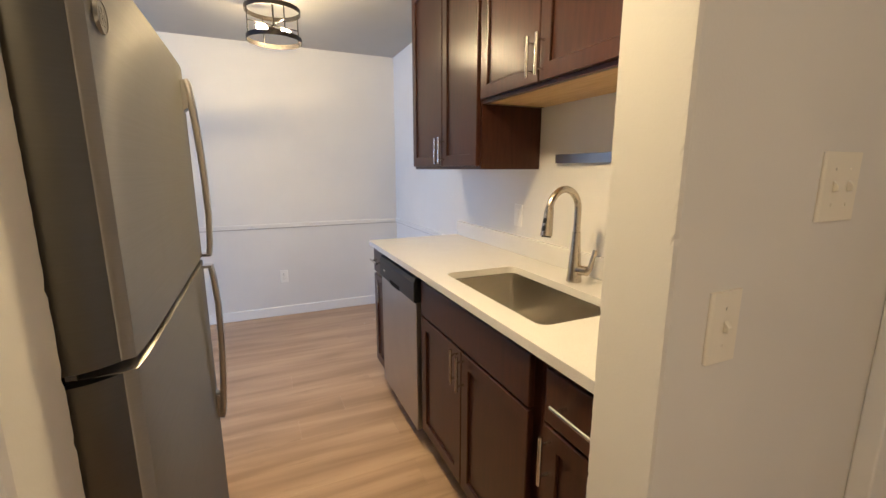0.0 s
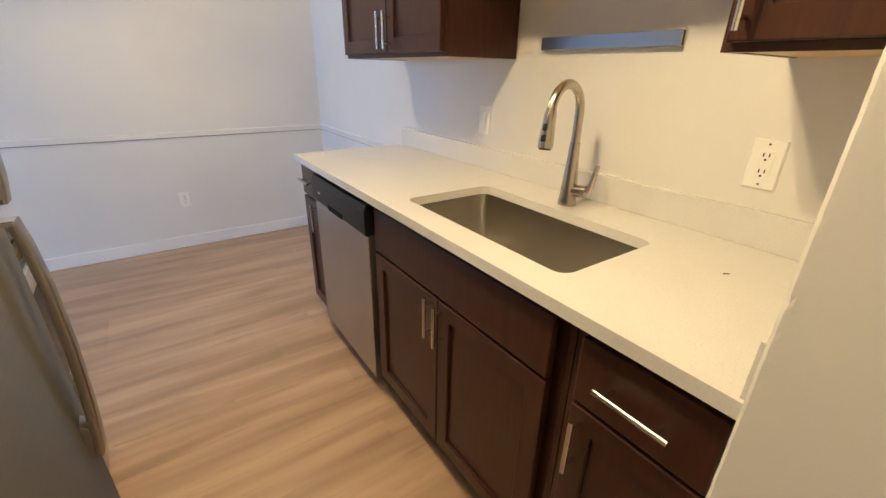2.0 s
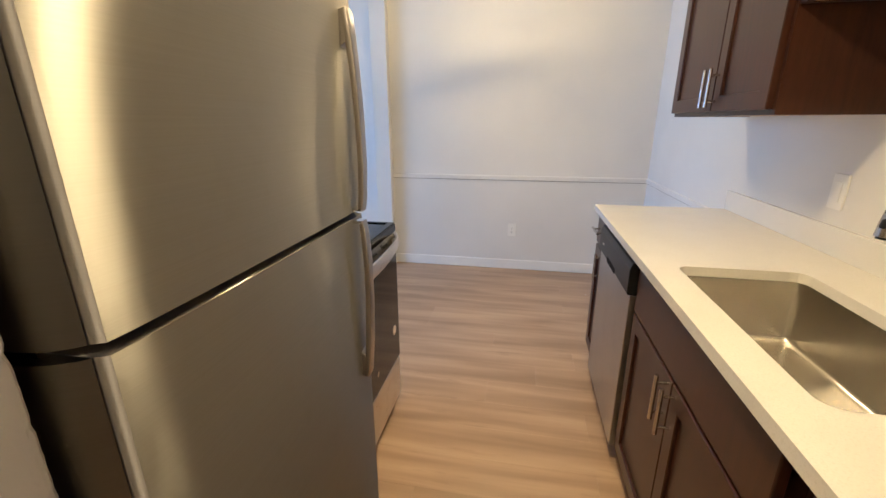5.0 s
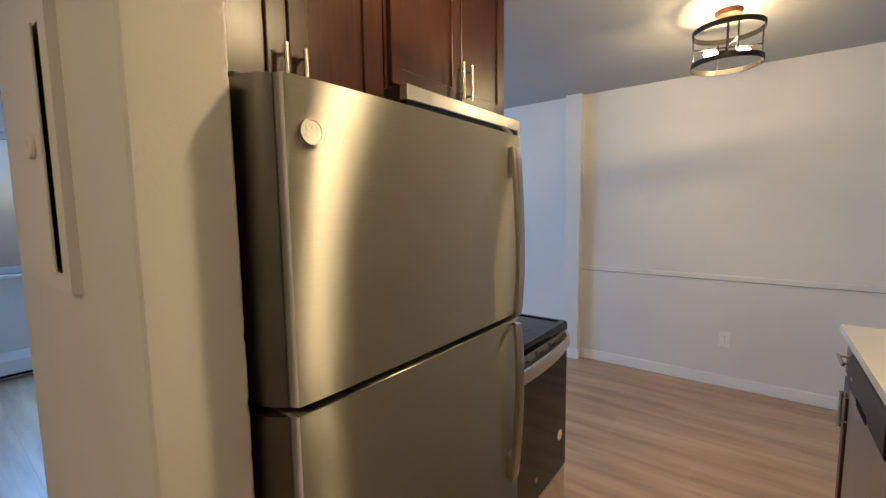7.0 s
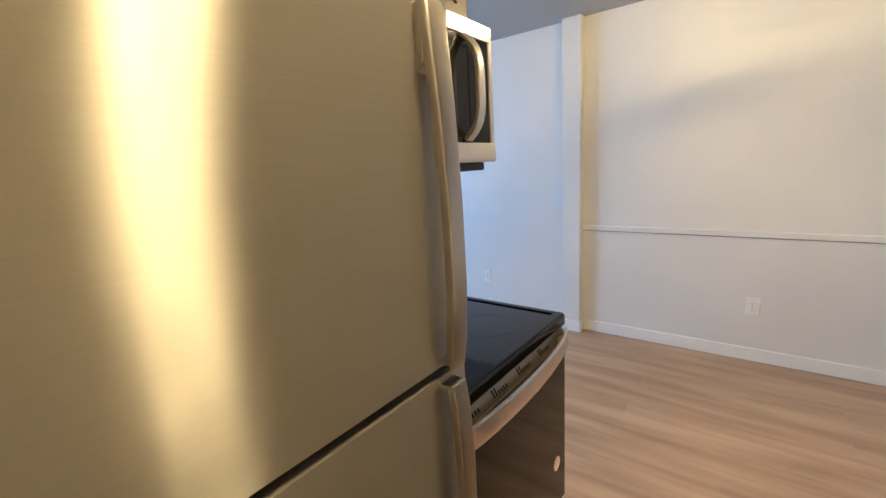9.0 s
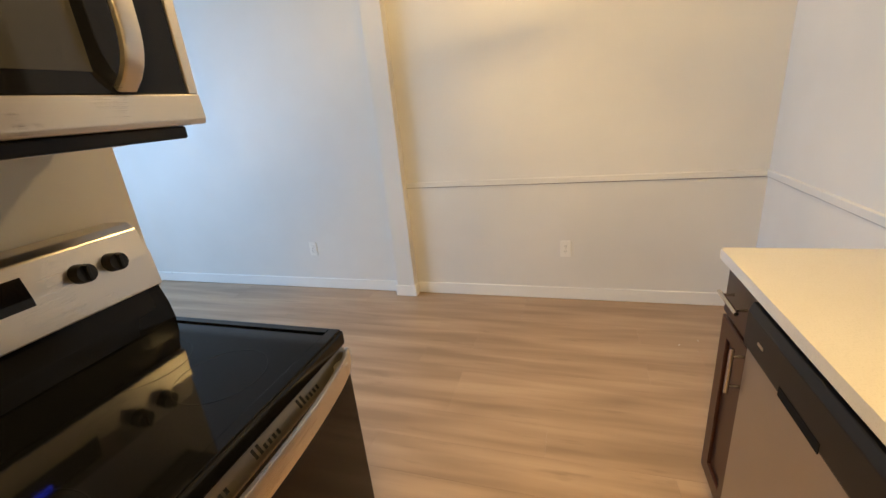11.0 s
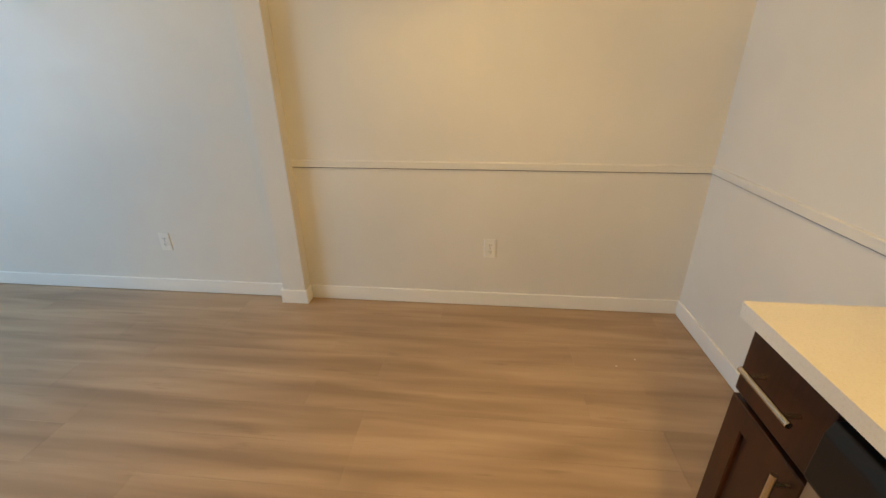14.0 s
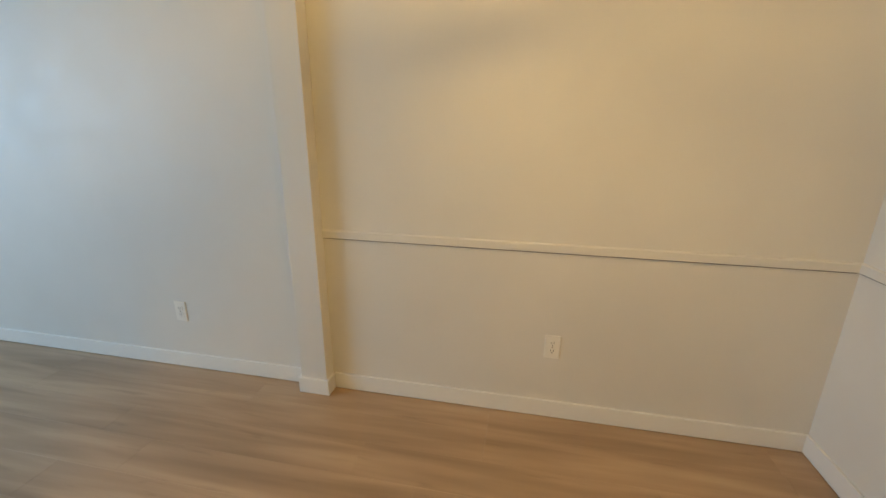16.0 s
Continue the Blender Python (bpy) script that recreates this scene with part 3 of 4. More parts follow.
part("nozzle", rods((e1, e1 + fwd * 0.005, 0.0175, 18)), BLACK, head, "black spray face", smooth=True)
side_x = Vector((-0.94, -0.22, -0.1)).normalized()
out_v = (side_x - fwd * side_x.dot(fwd)).normalized()
for f0, f1, half in ((0.38, 0.56, 0.0075), (0.64, 0.84, 0.0085)):
    a, b = e0.lerp(e1, f0) + out_v * 0.0165, e0.lerp(e1, f1) + out_v * 0.0195
    part("button", sweep([a, a.lerp(b, 0.2), a.lerp(b, 0.8), b], [(half * 0.6, 0.003), (half, 0.004), (half, 0.004), (half * 0.6, 0.003)], 12, side=(0.2, -0.97, 0)), BLACK, head, "black spray button", smooth=True)
hub = part("handle_hub", rods(((-0.129, 0.882, 0.965), (-0.116, 0.832, 0.968), 0.0195, 20)), FAUCET, tap, smooth=True)
part("lever", sweep([(-0.115, 0.831, 0.968), (-0.111, 0.823, 0.985), (-0.106, 0.819, 1.02), (-0.101, 0.815, 1.054)], [(0.012, 0.013), (0.0095, 0.011), (0.0085, 0.009), (0.0075, 0.007)], 14), FAUCET, hub, smooth=True)

bar = thing("magnetic_knife_bar", (-0.01, 0.933, 1.386), "brushed steel magnetic knife bar on the wall", "knife bar")
part("backing", boxes((-0.012, -0.001, 0.689, 1.178, 1.388, 1.424)), BLACK, bar, "black plastic backing")
part("face", boxes((-0.02, -0.0121, 0.687, 1.18, 1.386, 1.426)), STRIP, bar, bevel=0.0015)



# ---------- dishwasher ----------
dw = thing("dishwasher", (-0.32, 1.645, 0), "stainless steel dishwasher with a black control panel", "dishwasher")
DY0, DY1 = 1.366, 1.949
part("tub", boxes((-0.60, -0.03, DY0 + 0.003, DY1 - 0.003, 0.09, 0.872)), BLACK, dw)
part("toe_panel", boxes((-0.565, -0.55, DY0 + 0.003, DY1 - 0.003, 0.0, 0.089)), BLACK, dw, "black recessed kick panel")
part("door", boxes((-0.635, -0.601, DY0, DY1, 0.085, 0.742)), DWSTEEL, dw, bevel=0.003)
ctl = part("control_panel", extrude_outline([(-0.601, 0.744), (-0.642, 0.744), (-0.646, 0.752), (-0.646, 0.84), (-0.638, 0.864), (-0.601, 0.868)], "y", DY0, DY1), BLACK, dw, "black plastic control panel", bevel=0.003)
part("pull_recess", boxes((-0.6475, -0.6455, 1.585, 1.745, 0.7455, 0.768)), DARK, ctl, "dark finger recess")
part("logo", boxes((-0.6475, -0.6455, 1.84, 1.868, 0.791, 0.798)), STEEL_PLAIN, ctl, "small silver emblem")


# ---------- refrigerator ----------
fr = thing("refrigerator", (-1.8, 0.475, 0), "stainless steel top-freezer refrigerator with bowed handles", "refrigerator")
FY0, FY1, FTOP, SEAM = 0.146, 0.849, 1.589, 1.140
part("case", boxes((-2.2, -1.584, FY0 + 0.004, FY1 - 0.004, 0.03, FTOP - 0.012)), CASE, fr, "black textured cabinet", bevel=0.004)
part("grille", boxes((-1.60, -1.52, FY0 + 0.01, FY1 - 0.01, 0.012, 0.075)), CASE, fr, "black base grille", bevel=0.003)
for fy in (FY0 + 0.06, FY1 - 0.06):
    part("foot", rods(((-1.62, fy, 0), (-1.62, fy, 0.03), 0.018)), BLACK, fr)
    part("foot", rods(((-2.1, fy, 0), (-2.1, fy, 0.03), 0.018)), BLACK, fr)


def door_outline():
    """Plan of a door's steel skin: gently bowed front, rounded sides with a fine groove."""
    mid, half = (FY0 + FY1) / 2, (FY1 - FY0) / 2
    front = []
    for k in range(25):
        u = -1 + 2 * k / 24
        front.append((-1.408 - 0.0014 * u * u - 0.003 * u ** 12, mid + u * (half - 0.031)))
    edge = ((-1.56, 0.0236), (-1.4262, 0.0245), (-1.4232, 0.0252), (-1.4170, 0.0282), (-1.4135, 0.0303))
    return [(x, FY0 + d) for x, d in edge] + front + [(x, FY1 - d) for x, d in reversed(edge)]


def fridge_door(name, z0, z1):
    d = part(name, extrude_outline(door_outline(), "z", z0, z1), STEEL, fr, "bowed brushed stainless door", smooth=True)
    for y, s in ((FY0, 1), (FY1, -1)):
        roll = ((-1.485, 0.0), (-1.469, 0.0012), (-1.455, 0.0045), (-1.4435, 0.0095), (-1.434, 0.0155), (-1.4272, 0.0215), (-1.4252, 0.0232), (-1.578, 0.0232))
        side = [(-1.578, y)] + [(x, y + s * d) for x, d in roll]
        part("side_panel", extrude_outline(side, "z", z0, z1), SHADED_SIDE_STEEL, d, "rounded steel side, coloured dark for the shade on it", smooth=True)
    return d


upper_door = fridge_door("freezer_door", SEAM + 0.007, FTOP)
lower_door = fridge_door("fridge_door", 0.085, SEAM - 0.007)
part("gasket", boxes((-1.583, -1.472, FY0 + 0.012, FY1 - 0.012, SEAM - 0.0065, SEAM + 0.0065)), DARK, fr, "black gap between the doors")
part("hinge", boxes((-1.60, -1.462, FY0 + 0.012, FY0 + 0.04, SEAM - 0.005, SEAM + 0.005)), CHROME, fr, "chrome middle hinge")
part("hinge_cover", boxes((-1.66, -1.50, FY0 + 0.01, FY0 + 0.07, FTOP + 0.0005, FTOP + 0.016)), CASE, fr, "dark top hinge cover", bevel=0.004)


def fridge_handle(door, sign):
    """A bowed bar: sign 1 rises from the seam, -1 falls from it."""
    z0, y = SEAM + sign * 0.012, 0.770
    rise = ((0.0, -1.391), (0.03, -1.387), (0.10, -1.383), (0.20, -1.384), (0.30, -1.389), (0.36, -1.394), (0.398, -1.398), (0.406, -1.400))
    wide = ((0.0140, 0.0055), (0.0140, 0.0062), (0.0138, 0.0065), (0.0140, 0.0068), (0.0148, 0.0072), (0.0158, 0.0075), (0.0162, 0.0075), (0.0150, 0.0060))
    pts = [(x, y, z0 + sign * h) for h, x in rise]
    bar_ = part("handle", sweep(pts, wide, 24, square=7.0), HANDLE_STEEL, door, "bowed brushed steel handle", smooth=True)
    root = [(-1.416, 0.330), (-1.400, 0.344), (-1.397, 0.360), (-1.401, 0.4045), (-1.416, 0.4045)]
    part("mount", extrude_outline([(x, z0 + sign * h) for x, h in root], "y", y - 0.0155, y + 0.0155), HANDLE_STEEL, bar_, bevel=0.002)
    part("mount", boxes((-1.416, -1.387, y - 0.0142, y + 0.0142, *sorted((z0 - sign * 0.001, z0 + sign * 0.006)))), CHROME, bar_, "chrome end plate", bevel=0.0015)


fridge_handle(upper_door, 1)
fridge_handle(lower_door, -1)
em = part("emblem", spin_disc(-1.419, -1.4065, 0.2130, 1.519, 0.0178, 0.0155), STEEL, upper_door, "round steel emblem", smooth=True)
part("disc", rods(((-1.419, 0.2130, 1.519), (-1.4072, 0.2130, 1.519), 0.0152, 32)), STEEL, em, smooth=True)
for k in range(4):
    a = radians(45 + 90 * k)
    o = (0.2130 + 0.0066 * math.cos(a), 1.519 + 0.0066 * math.sin(a))
    part("relief", spin_disc(-1.4074, -1.4068, *o, 0.0052, 0.0036), STEEL, em)



# ---------- range ----------
rg = thing("range", (-1.9, 1.222, 0), "stainless electric range with a black glass cooktop", "range")
RY0, RY1 = 0.853, 1.600
part("body", boxes((-2.2, -1.622, RY0 + 0.004, RY1 - 0.004, 0.04, 0.878)), BLACK, rg)
for fy in (RY0 + 0.05, RY1 - 0.05):
    part("foot", rods(((-1.66, fy, 0), (-1.66, fy, 0.04), 0.016)), BLACK, rg)
    part("foot", rods(((-2.12, fy, 0), (-2.12, fy, 0.04), 0.016)), BLACK, rg)
ck = part("cooktop", boxes((-2.19, -1.583, RY0, RY1, 0.8785, 0.915)), GLASS_BLACK, rg, "glossy black glass cooktop", bevel=0.006)
part("rim", boxes((-1.615, -1.588, RY0 + 0.006, RY1 - 0.006, 0.9152, 0.9195), (-2.09, -1.6155, RY1 - 0.026, RY1 - 0.006, 0.9152, 0.9195), (-2.09, -1.6155, RY0 + 0.006, RY0 + 0.026, 0.9152, 0.9195)), GLASS_BLACK, ck, bevel=0.0015)
RING = material("burner_mark", (0.006, 0.006, 0.0066), 0.12)
for bx, by, r in ((-1.75, 1.02, 0.11), (-1.75, 1.40, 0.09), (-1.97, 1.02, 0.075), (-1.97, 1.40, 0.10)):
    part("burner_ring", spin_profile([(r - 0.002, 0.9155), (r, 0.9155)], (bx, by), 48), RING, ck)
bg = part("backguard", extrude_outline([(-2.2, 0.9155), (-2.09, 0.9155), (-2.098, 0.96), (-2.115, 1.016), (-2.2, 1.016)], "y", RY0 + 0.004, RY1 - 0.004), GLASS_DIM, rg, "glossy black lower backguard", bevel=0.002)
cp = part("control_panel", extrude_outline([(-2.222, 1.0165), (-2.098, 1.0165), (-2.108, 1.10), (-2.128, 1.168), (-2.15, 1.182), (-2.222, 1.182)], "y", RY0 + 0.002, RY1 - 0.002), STEEL_PLAIN, rg, "stainless control panel", bevel=0.004)


def on_panel(z, lift=0.0):
    x = -2.098 - (z - 1.0165) * 0.0100 / 0.0835 if z < 1.10 else -2.108 - (z - 1.10) * 0.020 / 0.068
    return x + lift


disp = part("display", extrude_outline([(on_panel(1.082, 0.0012), 1.082), (on_panel(1.10, 0.0012), 1.10), (on_panel(1.143, 0.0012), 1.143), (on_panel(1.143, -0.01), 1.143), (on_panel(1.082, -0.01), 1.082)], "y", 1.106, 1.34), GLASS_BLACK, cp, "black glass display")
for k, w in ((0, 0.016), (1, 0.018), (2, 0.016)):
    z = 1.118 + 0.006 * k
    part("digits", boxes((on_panel(z, 0.0), on_panel(z, 0.0024), 1.222 - w, 1.222 + w, z - 0.0016, z + 0.0016)), LED, disp, "glowing blue digits")
for ky in (0.942, 1.012, 1.434, 1.505):
    kb = part("knob", rods(((-2.125, ky, 1.108), (-2.083, ky, 1.114), 0.0235, 24, 0.0205)), BLACK, cp, "black round control knob", smooth=True)
    part("pointer", boxes((-2.09, -2.074, ky - 0.004, ky + 0.004, 1.096, 1.132)), BLACK, kb, bevel=0.002)
od = part("oven_door", boxes((-1.621, -1.583, RY0 + 0.003, RY1 - 0.003, 0.262, 0.8375)), GLASS_BLACK, rg, "black glass oven door", bevel=0.004)
vent = part("vent_strip", extrude_outline([(-1.621, 0.838), (-1.5765, 0.838), (-1.5765, 0.842), (-1.5785, 0.845), (-1.5975, 0.8745), (-1.6005, 0.8765), (-1.621, 0.8765)], "y", RY0 + 0.003, RY1 - 0.003), SHADED_VENT_STEEL, od, "stainless vent strip with slots, toned dark for its dim reflection")
for g0 in (0.90, 1.027, 1.154, 1.281, 1.408):
    for k in range(6):
        y, a, b = g0 + 0.0118 * k, 0.850, 0.858 if k > 1 else 0.866
        xa, xb = -1.5785 - (a - 0.845) * 0.644, -1.5785 - (b - 0.845) * 0.644
        part("slot", extrude_outline([(xa - 0.003, a), (xa + 0.0006, a), (xb + 0.0006, b), (xb - 0.003, b)], "y", y, y + 0.0062), DARK, vent)
hp = []
for k in range(25):
    u = -1 + 2 * k / 24
    hp.append((-1.5795 + 0.046 * (1 - u * u) ** 0.7, (RY0 + RY1) / 2 + u * 0.366, 0.8475))
grip = part("handle", sweep(hp, [(0.0255, 0.0055)] * 25, 20, side=(0, 0, 1), square=6.0), STEEL_PLAIN, od, "broad bowed stainless handle", smooth=True)
for y in (RY0 + 0.055, RY1 - 0.055):
    part("mount", boxes((-1.583, -1.556, y - 0.012, y + 0.012, 0.829, 0.86)), STEEL_PLAIN, grip, bevel=0.003)
STICK = material("pale_sticker", (0.75, 0.60, 0.52), 0.5)
part("sticker", rods(((-1.5832, 1.525, 0.428), (-1.5815, 1.525, 0.428), 0.023, 28)), STICK, od, "round pale sticker")
part("emblem", rods(((-1.5832, 1.29, 0.35), (-1.5815, 1.29, 0.35), 0.012, 24)), NICKEL, od, "small round emblem")
part("drawer", boxes((-1.621, -1.586, RY0 + 0.003, RY1 - 0.003, 0.045, 0.255)), STEEL_PLAIN, rg, "stainless storage drawer", bevel=0.004)

rg.location.x += 0.008


# ---------- microwave ----------
mw = thing("microwave", (-2.0, 1.18, 1.395), "stainless over-the-range microwave with a black glass door", "microwave")
MY0, MY1 = 0.847, 1.594
part("body", boxes((-2.2235, -1.842, MY0 + 0.002, MY1 - 0.002, 1.397, 1.799)), CASE, mw, bevel=0.002)
part("underside", boxes((-2.18, -1.83, MY0 + 0.03, MY1 - 0.03, 1.372, 1.3965)), BLACK, mw, "black vented underside", bevel=0.004)
for vy in (0.88, 1.30):
    part("filter", boxes((-2.08, -1.90, vy, vy + 0.18, 1.3695, 1.3718)), STEEL_PLAIN, mw, "grey mesh grease filter")
part("bottom_trim", extrude_outline([(-1.8415, 1.3975), (-1.806, 1.3975), (-1.802, 1.408), (-1.806, 1.455), (-1.8415, 1.455)], "y", MY0, MY1), STEEL_PLAIN, mw, "stainless lower trim", bevel=0.002)
part("top_trim", boxes((-1.8415, -1.808, MY0, MY1, 1.752, 1.798)), STEEL_PLAIN, mw, "stainless upper trim", bevel=0.003)
part("end_trim", boxes((-1.8415, -1.807, MY1 - 0.022, MY1, 1.4555, 1.7515)), STEEL_PLAIN, mw, "stainless side trim", bevel=0.002)
md = part("door", boxes((-1.8415, -1.811, MY0, 1.463, 1.4555, 1.7515)), GLASS_BLACK, mw, "black glass door", bevel=0.002)
MESHED = material("tinted_window", (0.02, 0.019, 0.0175), 0.08)
part("window", boxes((-1.8115, -1.8095, MY0 + 0.05, 1.40, 1.49, 1.72)), MESHED, md, "tinted dark window", bevel=0.0006)
part("control_panel", boxes((-1.8415, -1.811, 1.4645, MY1 - 0.0225, 1.4555, 1.7515)), GLASS_BLACK, mw, "black touch panel", bevel=0.002)
hp = []
for k in range(17):
    u = -1 + 2 * k / 16
    hp.append((-1.806 + 0.048 * (1 - u ** 4), 1.442, 1.606 + u * 0.142))
part("handle", sweep(hp, [(0.018, 0.007)] * 17, 16, square=5.0), STEEL_PLAIN, md, "bowed stainless door handle", smooth=True)


# ---------- lamps ----------
def drum_lamp(x, y, glow, turn):
    c = thing("ceiling_lamp", (x, y, CEILING), "dark metal open drum ceiling lamp with bare bulbs", "ceiling lamp", "drum ceiling lamps")
    part("medallion", spin_profile([(0.0005, 2.38), (0.06, 2.382), (0.095, 2.386), (0.112, 2.392), (0.115, 2.3995)], (x, y)), TRIM, c, "white ceiling medallion", smooth=True)
    part("canopy", spin_profile([(0.0005, 2.346), (0.03, 2.348), (0.055, 2.358), (0.062, 2.372), (0.062, 2.3795)], (x, y)), COPPER, c, "coppery canopy", smooth=True)
    part("stem", rods(((x, y, 2.17), (x, y, 2.35), 0.006)), BRONZE, c, smooth=True)
    r = 0.157
    for z in (2.112, 2.272):
        part("ring", spin_profile([(r, z), (r, z + 0.026), (r - 0.003, z + 0.026), (r - 0.003, z), (r, z)], (x, y), 56), BRONZE, c, "dark metal band", smooth=True)
    for k in range(4):
        a = radians(20 + 90 * k)
        part("post", rods(((x + (r - 0.0045) * math.cos(a), y + (r - 0.0045) * math.sin(a), 2.114), (x + (r - 0.0045) * math.cos(a), y + (r - 0.0045) * math.sin(a), 2.297), 0.0035, 8)), BRONZE, c)
        part("arm", rods(((x + 0.006 * math.cos(a), y + 0.006 * math.sin(a), 2.205), (x + (r - 0.004) * math.cos(a), y + (r - 0.004) * math.sin(a), 2.205), 0.0035, 8)), BRONZE, c)
    for side in (-1, 1):
        a = radians(turn)
        u = Vector((math.cos(a), math.sin(a), 0)) * side
        o = Vector((x, y, 2.18))
        so = part("socket", rods((o + u * 0.006, o + u * 0.042, 0.013, 16)), BRONZE, c, smooth=True)
        bm = bmesh.new()
        q = u.to_track_quat("Z", "Y").to_matrix().to_4x4()
        bmesh.ops.create_uvsphere(bm, u_segments=16, v_segments=10, radius=0.0175, matrix=Matrix.Translation(o + u * 0.072) @ q @ Matrix.Diagonal((1, 1, 1.8, 1)))
        part("bulb", bm, glow, so, "lit warm bulb", smooth=True)
    return c


drum_lamp(-1.108, 2.485, DINING_GLOW, 22)
drum_lamp(-1.09, 0.79, KITCHEN_GLOW, 52)
hall = thing("hall_lamp", (-1.4, -1.25, CEILING), "small round flush ceiling lamp in the entry", "ceiling lamp")
part("rim", spin_profile([(0.14, 2.36), (0.15, 2.37), (0.15, 2.3995)], (-1.4, -1.25)), NICKEL, hall, smooth=True)
part("diffuser", spin_profile([(0.0005, 2.31), (0.06, 2.316), (0.11, 2.336), (0.139, 2.365)], (-1.4, -1.25), 24), HALL_GLOW, hall, "lit frosted glass bowl", smooth=True)


# ---------- plates on the walls ----------
def wall_plate(name, at, turn, label, kind, wide=0.072, mat=PLASTIC):
    """Built facing -y at the origin and then turned. kind: duplex, decora, toggle, double or blank."""
    ob = thing(name, (0, 0, 0), label, "outlet" if kind in ("duplex", "decora") else "switch")
    bm = extrude_outline([(-0.5 * wide, 0), (0.5 * wide, 0), (0.5 * wide, -0.003), (0.5 * wide - 0.004, -0.006), (-0.5 * wide + 0.004, -0.006), (-0.5 * wide, -0.003)], "z", -0.058, 0.058)
    pl = part("plate", bm, mat, ob, bevel=0.001)
    if kind == "duplex":
        for z in (-0.0195, 0.0195):
            rc = part("receptacle", extrude_outline([(q[0], q[1] + z) for q in rounded(-0.0165, 0.0165, -0.0145, 0.0145, 0.008, 3)], "y", -0.0085, -0.004), mat, pl)
            for x in (-0.006, 0.006):
                part("slot", boxes((x - 0.0011, x + 0.0011, -0.0092, -0.0086, z - 0.001, z + 0.008)), DARK, rc)
            part("slot", rods(((0, -0.0092, z - 0.008), (0, -0.0086, z - 0.008), 0.0024, 8)), DARK, rc)
        part("screw", rods(((0, -0.0072, 0), (0, -0.006, 0), 0.003, 10)), NICKEL, pl)
    elif kind == "decora":
        rc = part("receptacle", boxes((-0.0165, 0.0165, -0.0085, -0.004, -0.033, 0.033)), mat, pl, bevel=0.001)
        for z in (-0.0195, 0.0195):
            for x in (-0.006, 0.006):
                part("slot", boxes((x - 0.0013, x + 0.0013, -0.0092, -0.0086, z - 0.001, z + 0.008)), DARK, rc)
            part("slot", rods(((0, -0.0092, z - 0.008), (0, -0.0086, z - 0.008), 0.0028, 8)), DARK, rc)
        part("screw", rods(((0, -0.0072, -0.048), (0, -0.006, -0.048), 0.0028, 10)), NICKEL, pl)
        part("screw", rods(((0, -0.0072, 0.048), (0, -0.006, 0.048), 0.0028, 10)), NICKEL, pl)
    else:
        for x in ((0,) if kind != "double" else (-0.023, 0.023)):
            if kind == "blank":
                part("rocker", boxes((x - 0.0165, x + 0.0165, -0.0085, -0.004, -0.033, 0.033)), mat, pl, bevel=0.002)
            else:
                part("toggle", extrude_outline([(-0.0065, -0.008), (-0.0145, -0.006), (-0.0145, 0.002), (-0.0065, 0.011)], "x", x - 0.0045, x + 0.0045), mat, pl, bevel=0.001)
            for z in (-0.03, 0.03):
                part("screw", rods(((x, -0.0072, z), (x, -0.006, z), 0.003, 10)), mat, pl)
    ob.matrix_basis = pose(*at, 0, 0, turn)
    return ob


far = wall_plate("wall_outlet", (-1.107, NORTH, 0.38), 0, "white duplex outlet low on the dining wall", "duplex")
tagged(copy_thing(far, pose(-3.125, NORTH, 0.354)), "white duplex outlet low on the living room wall")
wall_plate("counter_outlet", (0, 0.423, 1.119), 90 + 180, "white two-socket outlet plate above the worktop", "decora")
wall_plate("counter_switch", (0, 1.485, 1.118), 90 + 180, "white rocker switch plate under the wall cabinet", "blank")
wall_plate("light_switch", (-0.631, 0.0055, 1.121), 0, "ivory toggle light switch on the partition", "toggle", mat=IVORY)
wall_plate("double_switch", (-0.366, 0.0055, 1.33), 0, "ivory double toggle switch on the partition", "double", 0.115, IVORY)

def slab_upright(x0, x1, z0, z1, a0, a1, c0, c1, y0, y1):
    """An upright frame with a rectangular opening."""
    bm, rings = bmesh.new(), []
    big, small = ((x0, z0), (x1, z0), (x1, z1), (x0, z1)), ((a0, c0), (a1, c0), (a1, c1), (a0, c1))
    for loop, y in ((big, y1), (big, y0), (small, y0), (small, y1)):
        rings.append([bm.verts.new((x, y, z)) for x, z in loop])
    for r0, r1 in zip(rings, rings[1:] + rings[:1]):
        for k in range(4):
            bm.faces.new((r0[k], r0[(k + 1) % 4], r1[(k + 1) % 4], r1[k]))
    return bm


# breaker box in the partition by the refrigerator
bx = thing("breaker_box", (-1.92, 0.021, 1.5), "white painted breaker box with its door ajar", "breaker box")
part("frame", slab_upright(-2.10, -1.70, 1.298, 1.71, -2.075, -1.745, 1.326, 1.684, 0.008, 0.021), WALL, bx)
part("inside", boxes((-2.0745, -1.7455, 0.016, 0.0205, 1.3265, 1.6835)), DARK, bx, "dark inside")
bd = part("door", extrude_outline([(-2.073, 0.005), (-1.7535, 0.000), (-1.7535, 0.004), (-2.073, 0.009)], "z", 1.328, 1.682), WALL, bx, bevel=0.001)
part("latch", spin_ring((-1.81, -0.002, 1.515), 0.014, 0.005), WALL, bd, "round painted latch", smooth=True)

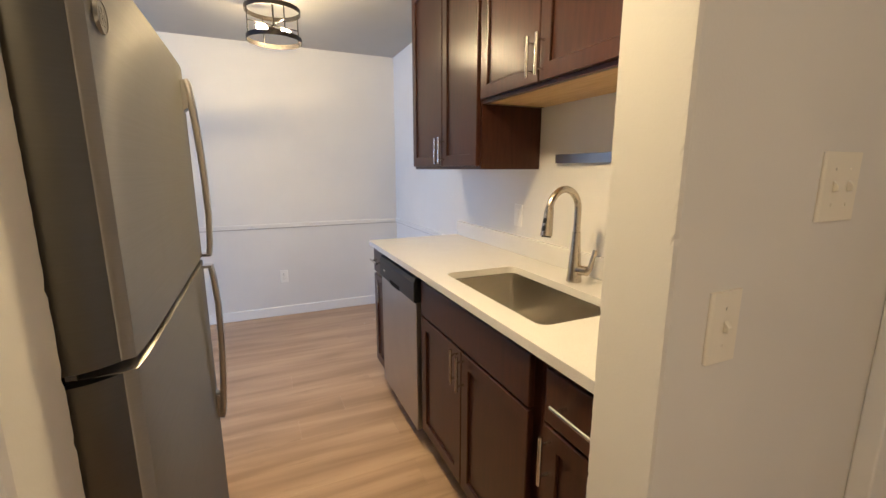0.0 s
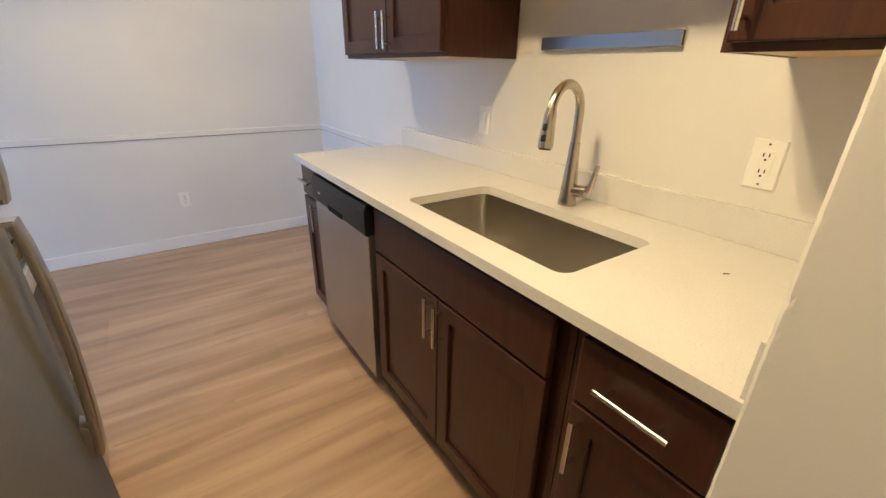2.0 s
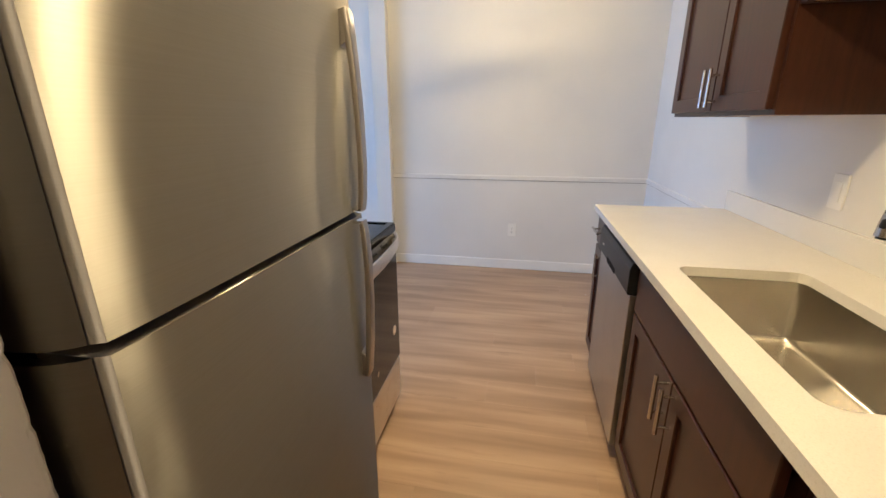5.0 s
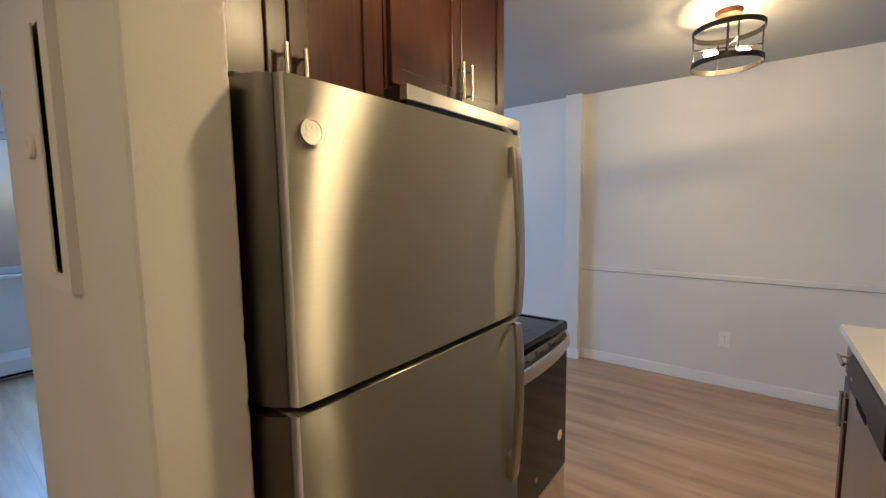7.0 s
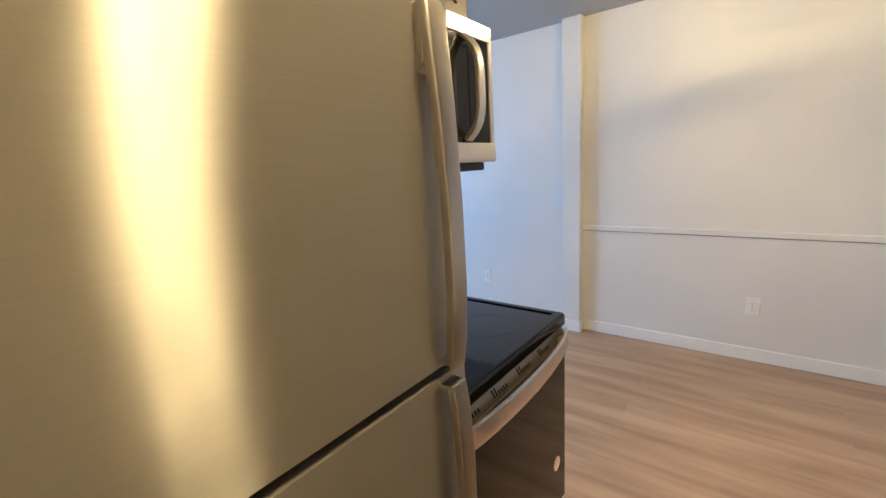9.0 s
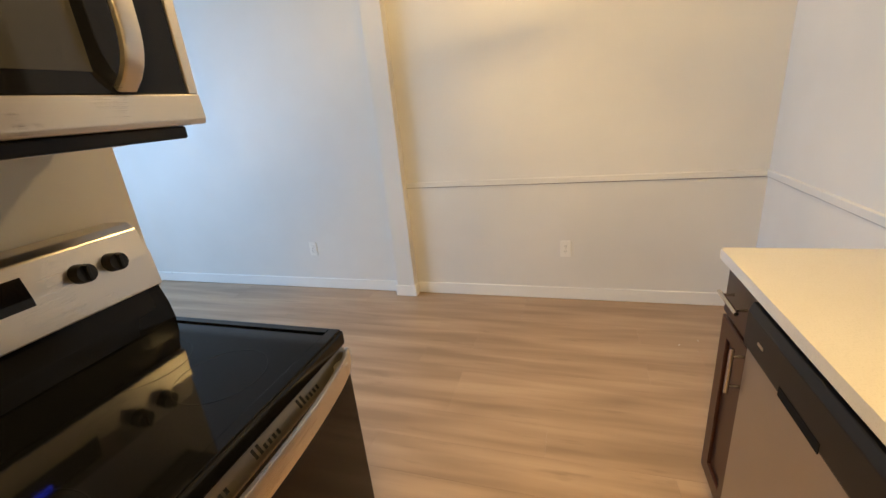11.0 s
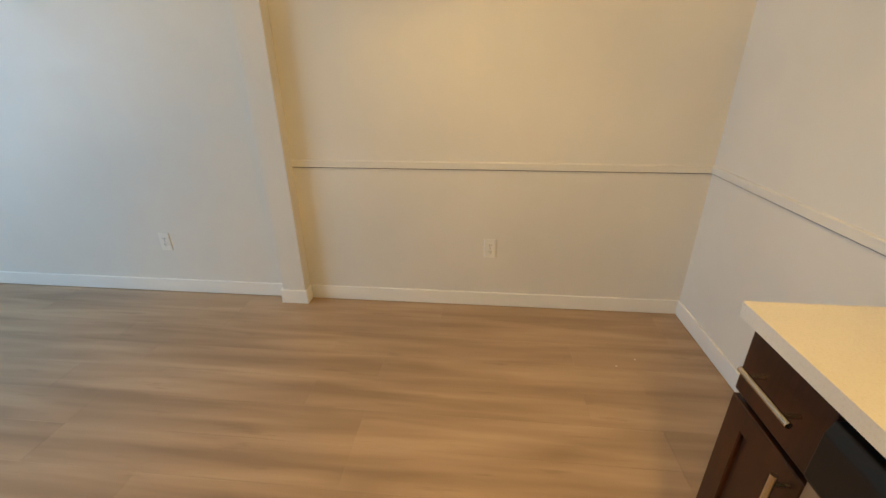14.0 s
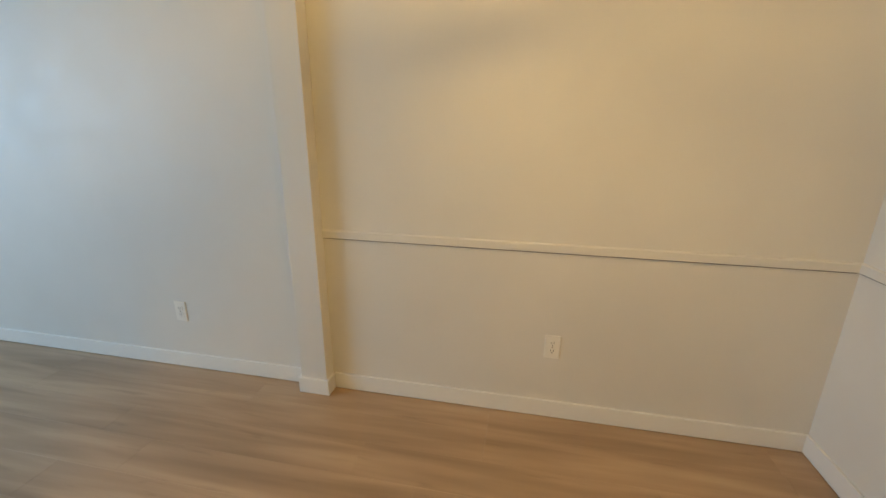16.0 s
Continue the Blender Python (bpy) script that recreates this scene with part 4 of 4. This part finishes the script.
single("crumb", rods(((-0.234, 0.349, 0.9152), (-0.247, 0.356, 0.9163), 0.0012, 8)), BRONZE, "tiny dark crumb on the worktop", "crumb", at=(-0.234, 0.349, 0.9152))

# crumbs of paint on the floor
for cx, cy, a in ((-0.485, 3.132, 20), (-0.379, 3.191, 70)):
    bm = boxes((-0.004, 0.004, -0.0025, 0.0025, 0, 0.003))
    ch = single("paint_chip", bm, TRIM, "tiny white paint chip on the floor", "paint chip", group="paint chips", bevel=0.0008)
    ch.matrix_basis = pose(cx, cy, 0.0, 0, 0, a)


# ---------- floor planks ----------
PW, PL = 0.1825, 1.22
CACHE = {}


def plank_mesh(length, width):
    key = (round(length, 3), round(width, 3))
    if key not in CACHE:
        l, w, g, c = length / 2 - 0.0002, width / 2 - 0.0002, 0.0, 0.0006
        bm = bmesh.new()
        low = [bm.verts.new(p) for p in ((-l, -w, -0.0075), (l, -w, -0.0075), (l, w, -0.0075), (-l, w, -0.0075))]
        mid = [bm.verts.new(p) for p in ((-l, -w, -0.0004), (l, -w, -0.0004), (l, w, -0.0004), (-l, w, -0.0004))]
        up = [bm.verts.new(p) for p in ((-l + c, -w + c, 0), (l - c, -w + c, 0), (l - c, w - c, 0), (-l + c, w - c, 0))]
        for a, b in ((low, mid), (mid, up)):
            for k in range(4):
                bm.faces.new((a[k], a[(k + 1) % 4], b[(k + 1) % 4], b[k]))
        bm.faces.new(up)
        me = bpy.data.meshes.new("plank")
        bm.to_mesh(me)
        bm.free()
        me.materials.append(PLANK)
        CACHE[key] = me
    return CACHE[key]


rng = random.Random(5)
y = SOUTH
while y < NORTH - 0.01:
    w = min(PW, NORTH - y)
    x = -1.625 - PL * rng.choice((0.0, 0.23, 0.41, 0.62, 0.8)) if y < 2.3 or y > 2.6 else -1.63
    while x > WEST:
        x -= PL
    while x < -0.001:
        a, b = max(x, WEST), min(x + PL, 0.0)
        if b - a > 0.02:
            p = new("plank", plank_mesh(b - a, w))
            p.parent = floor
            p.location = ((a + b) / 2, y + w / 2, 0)
        x += PL
    y += PW
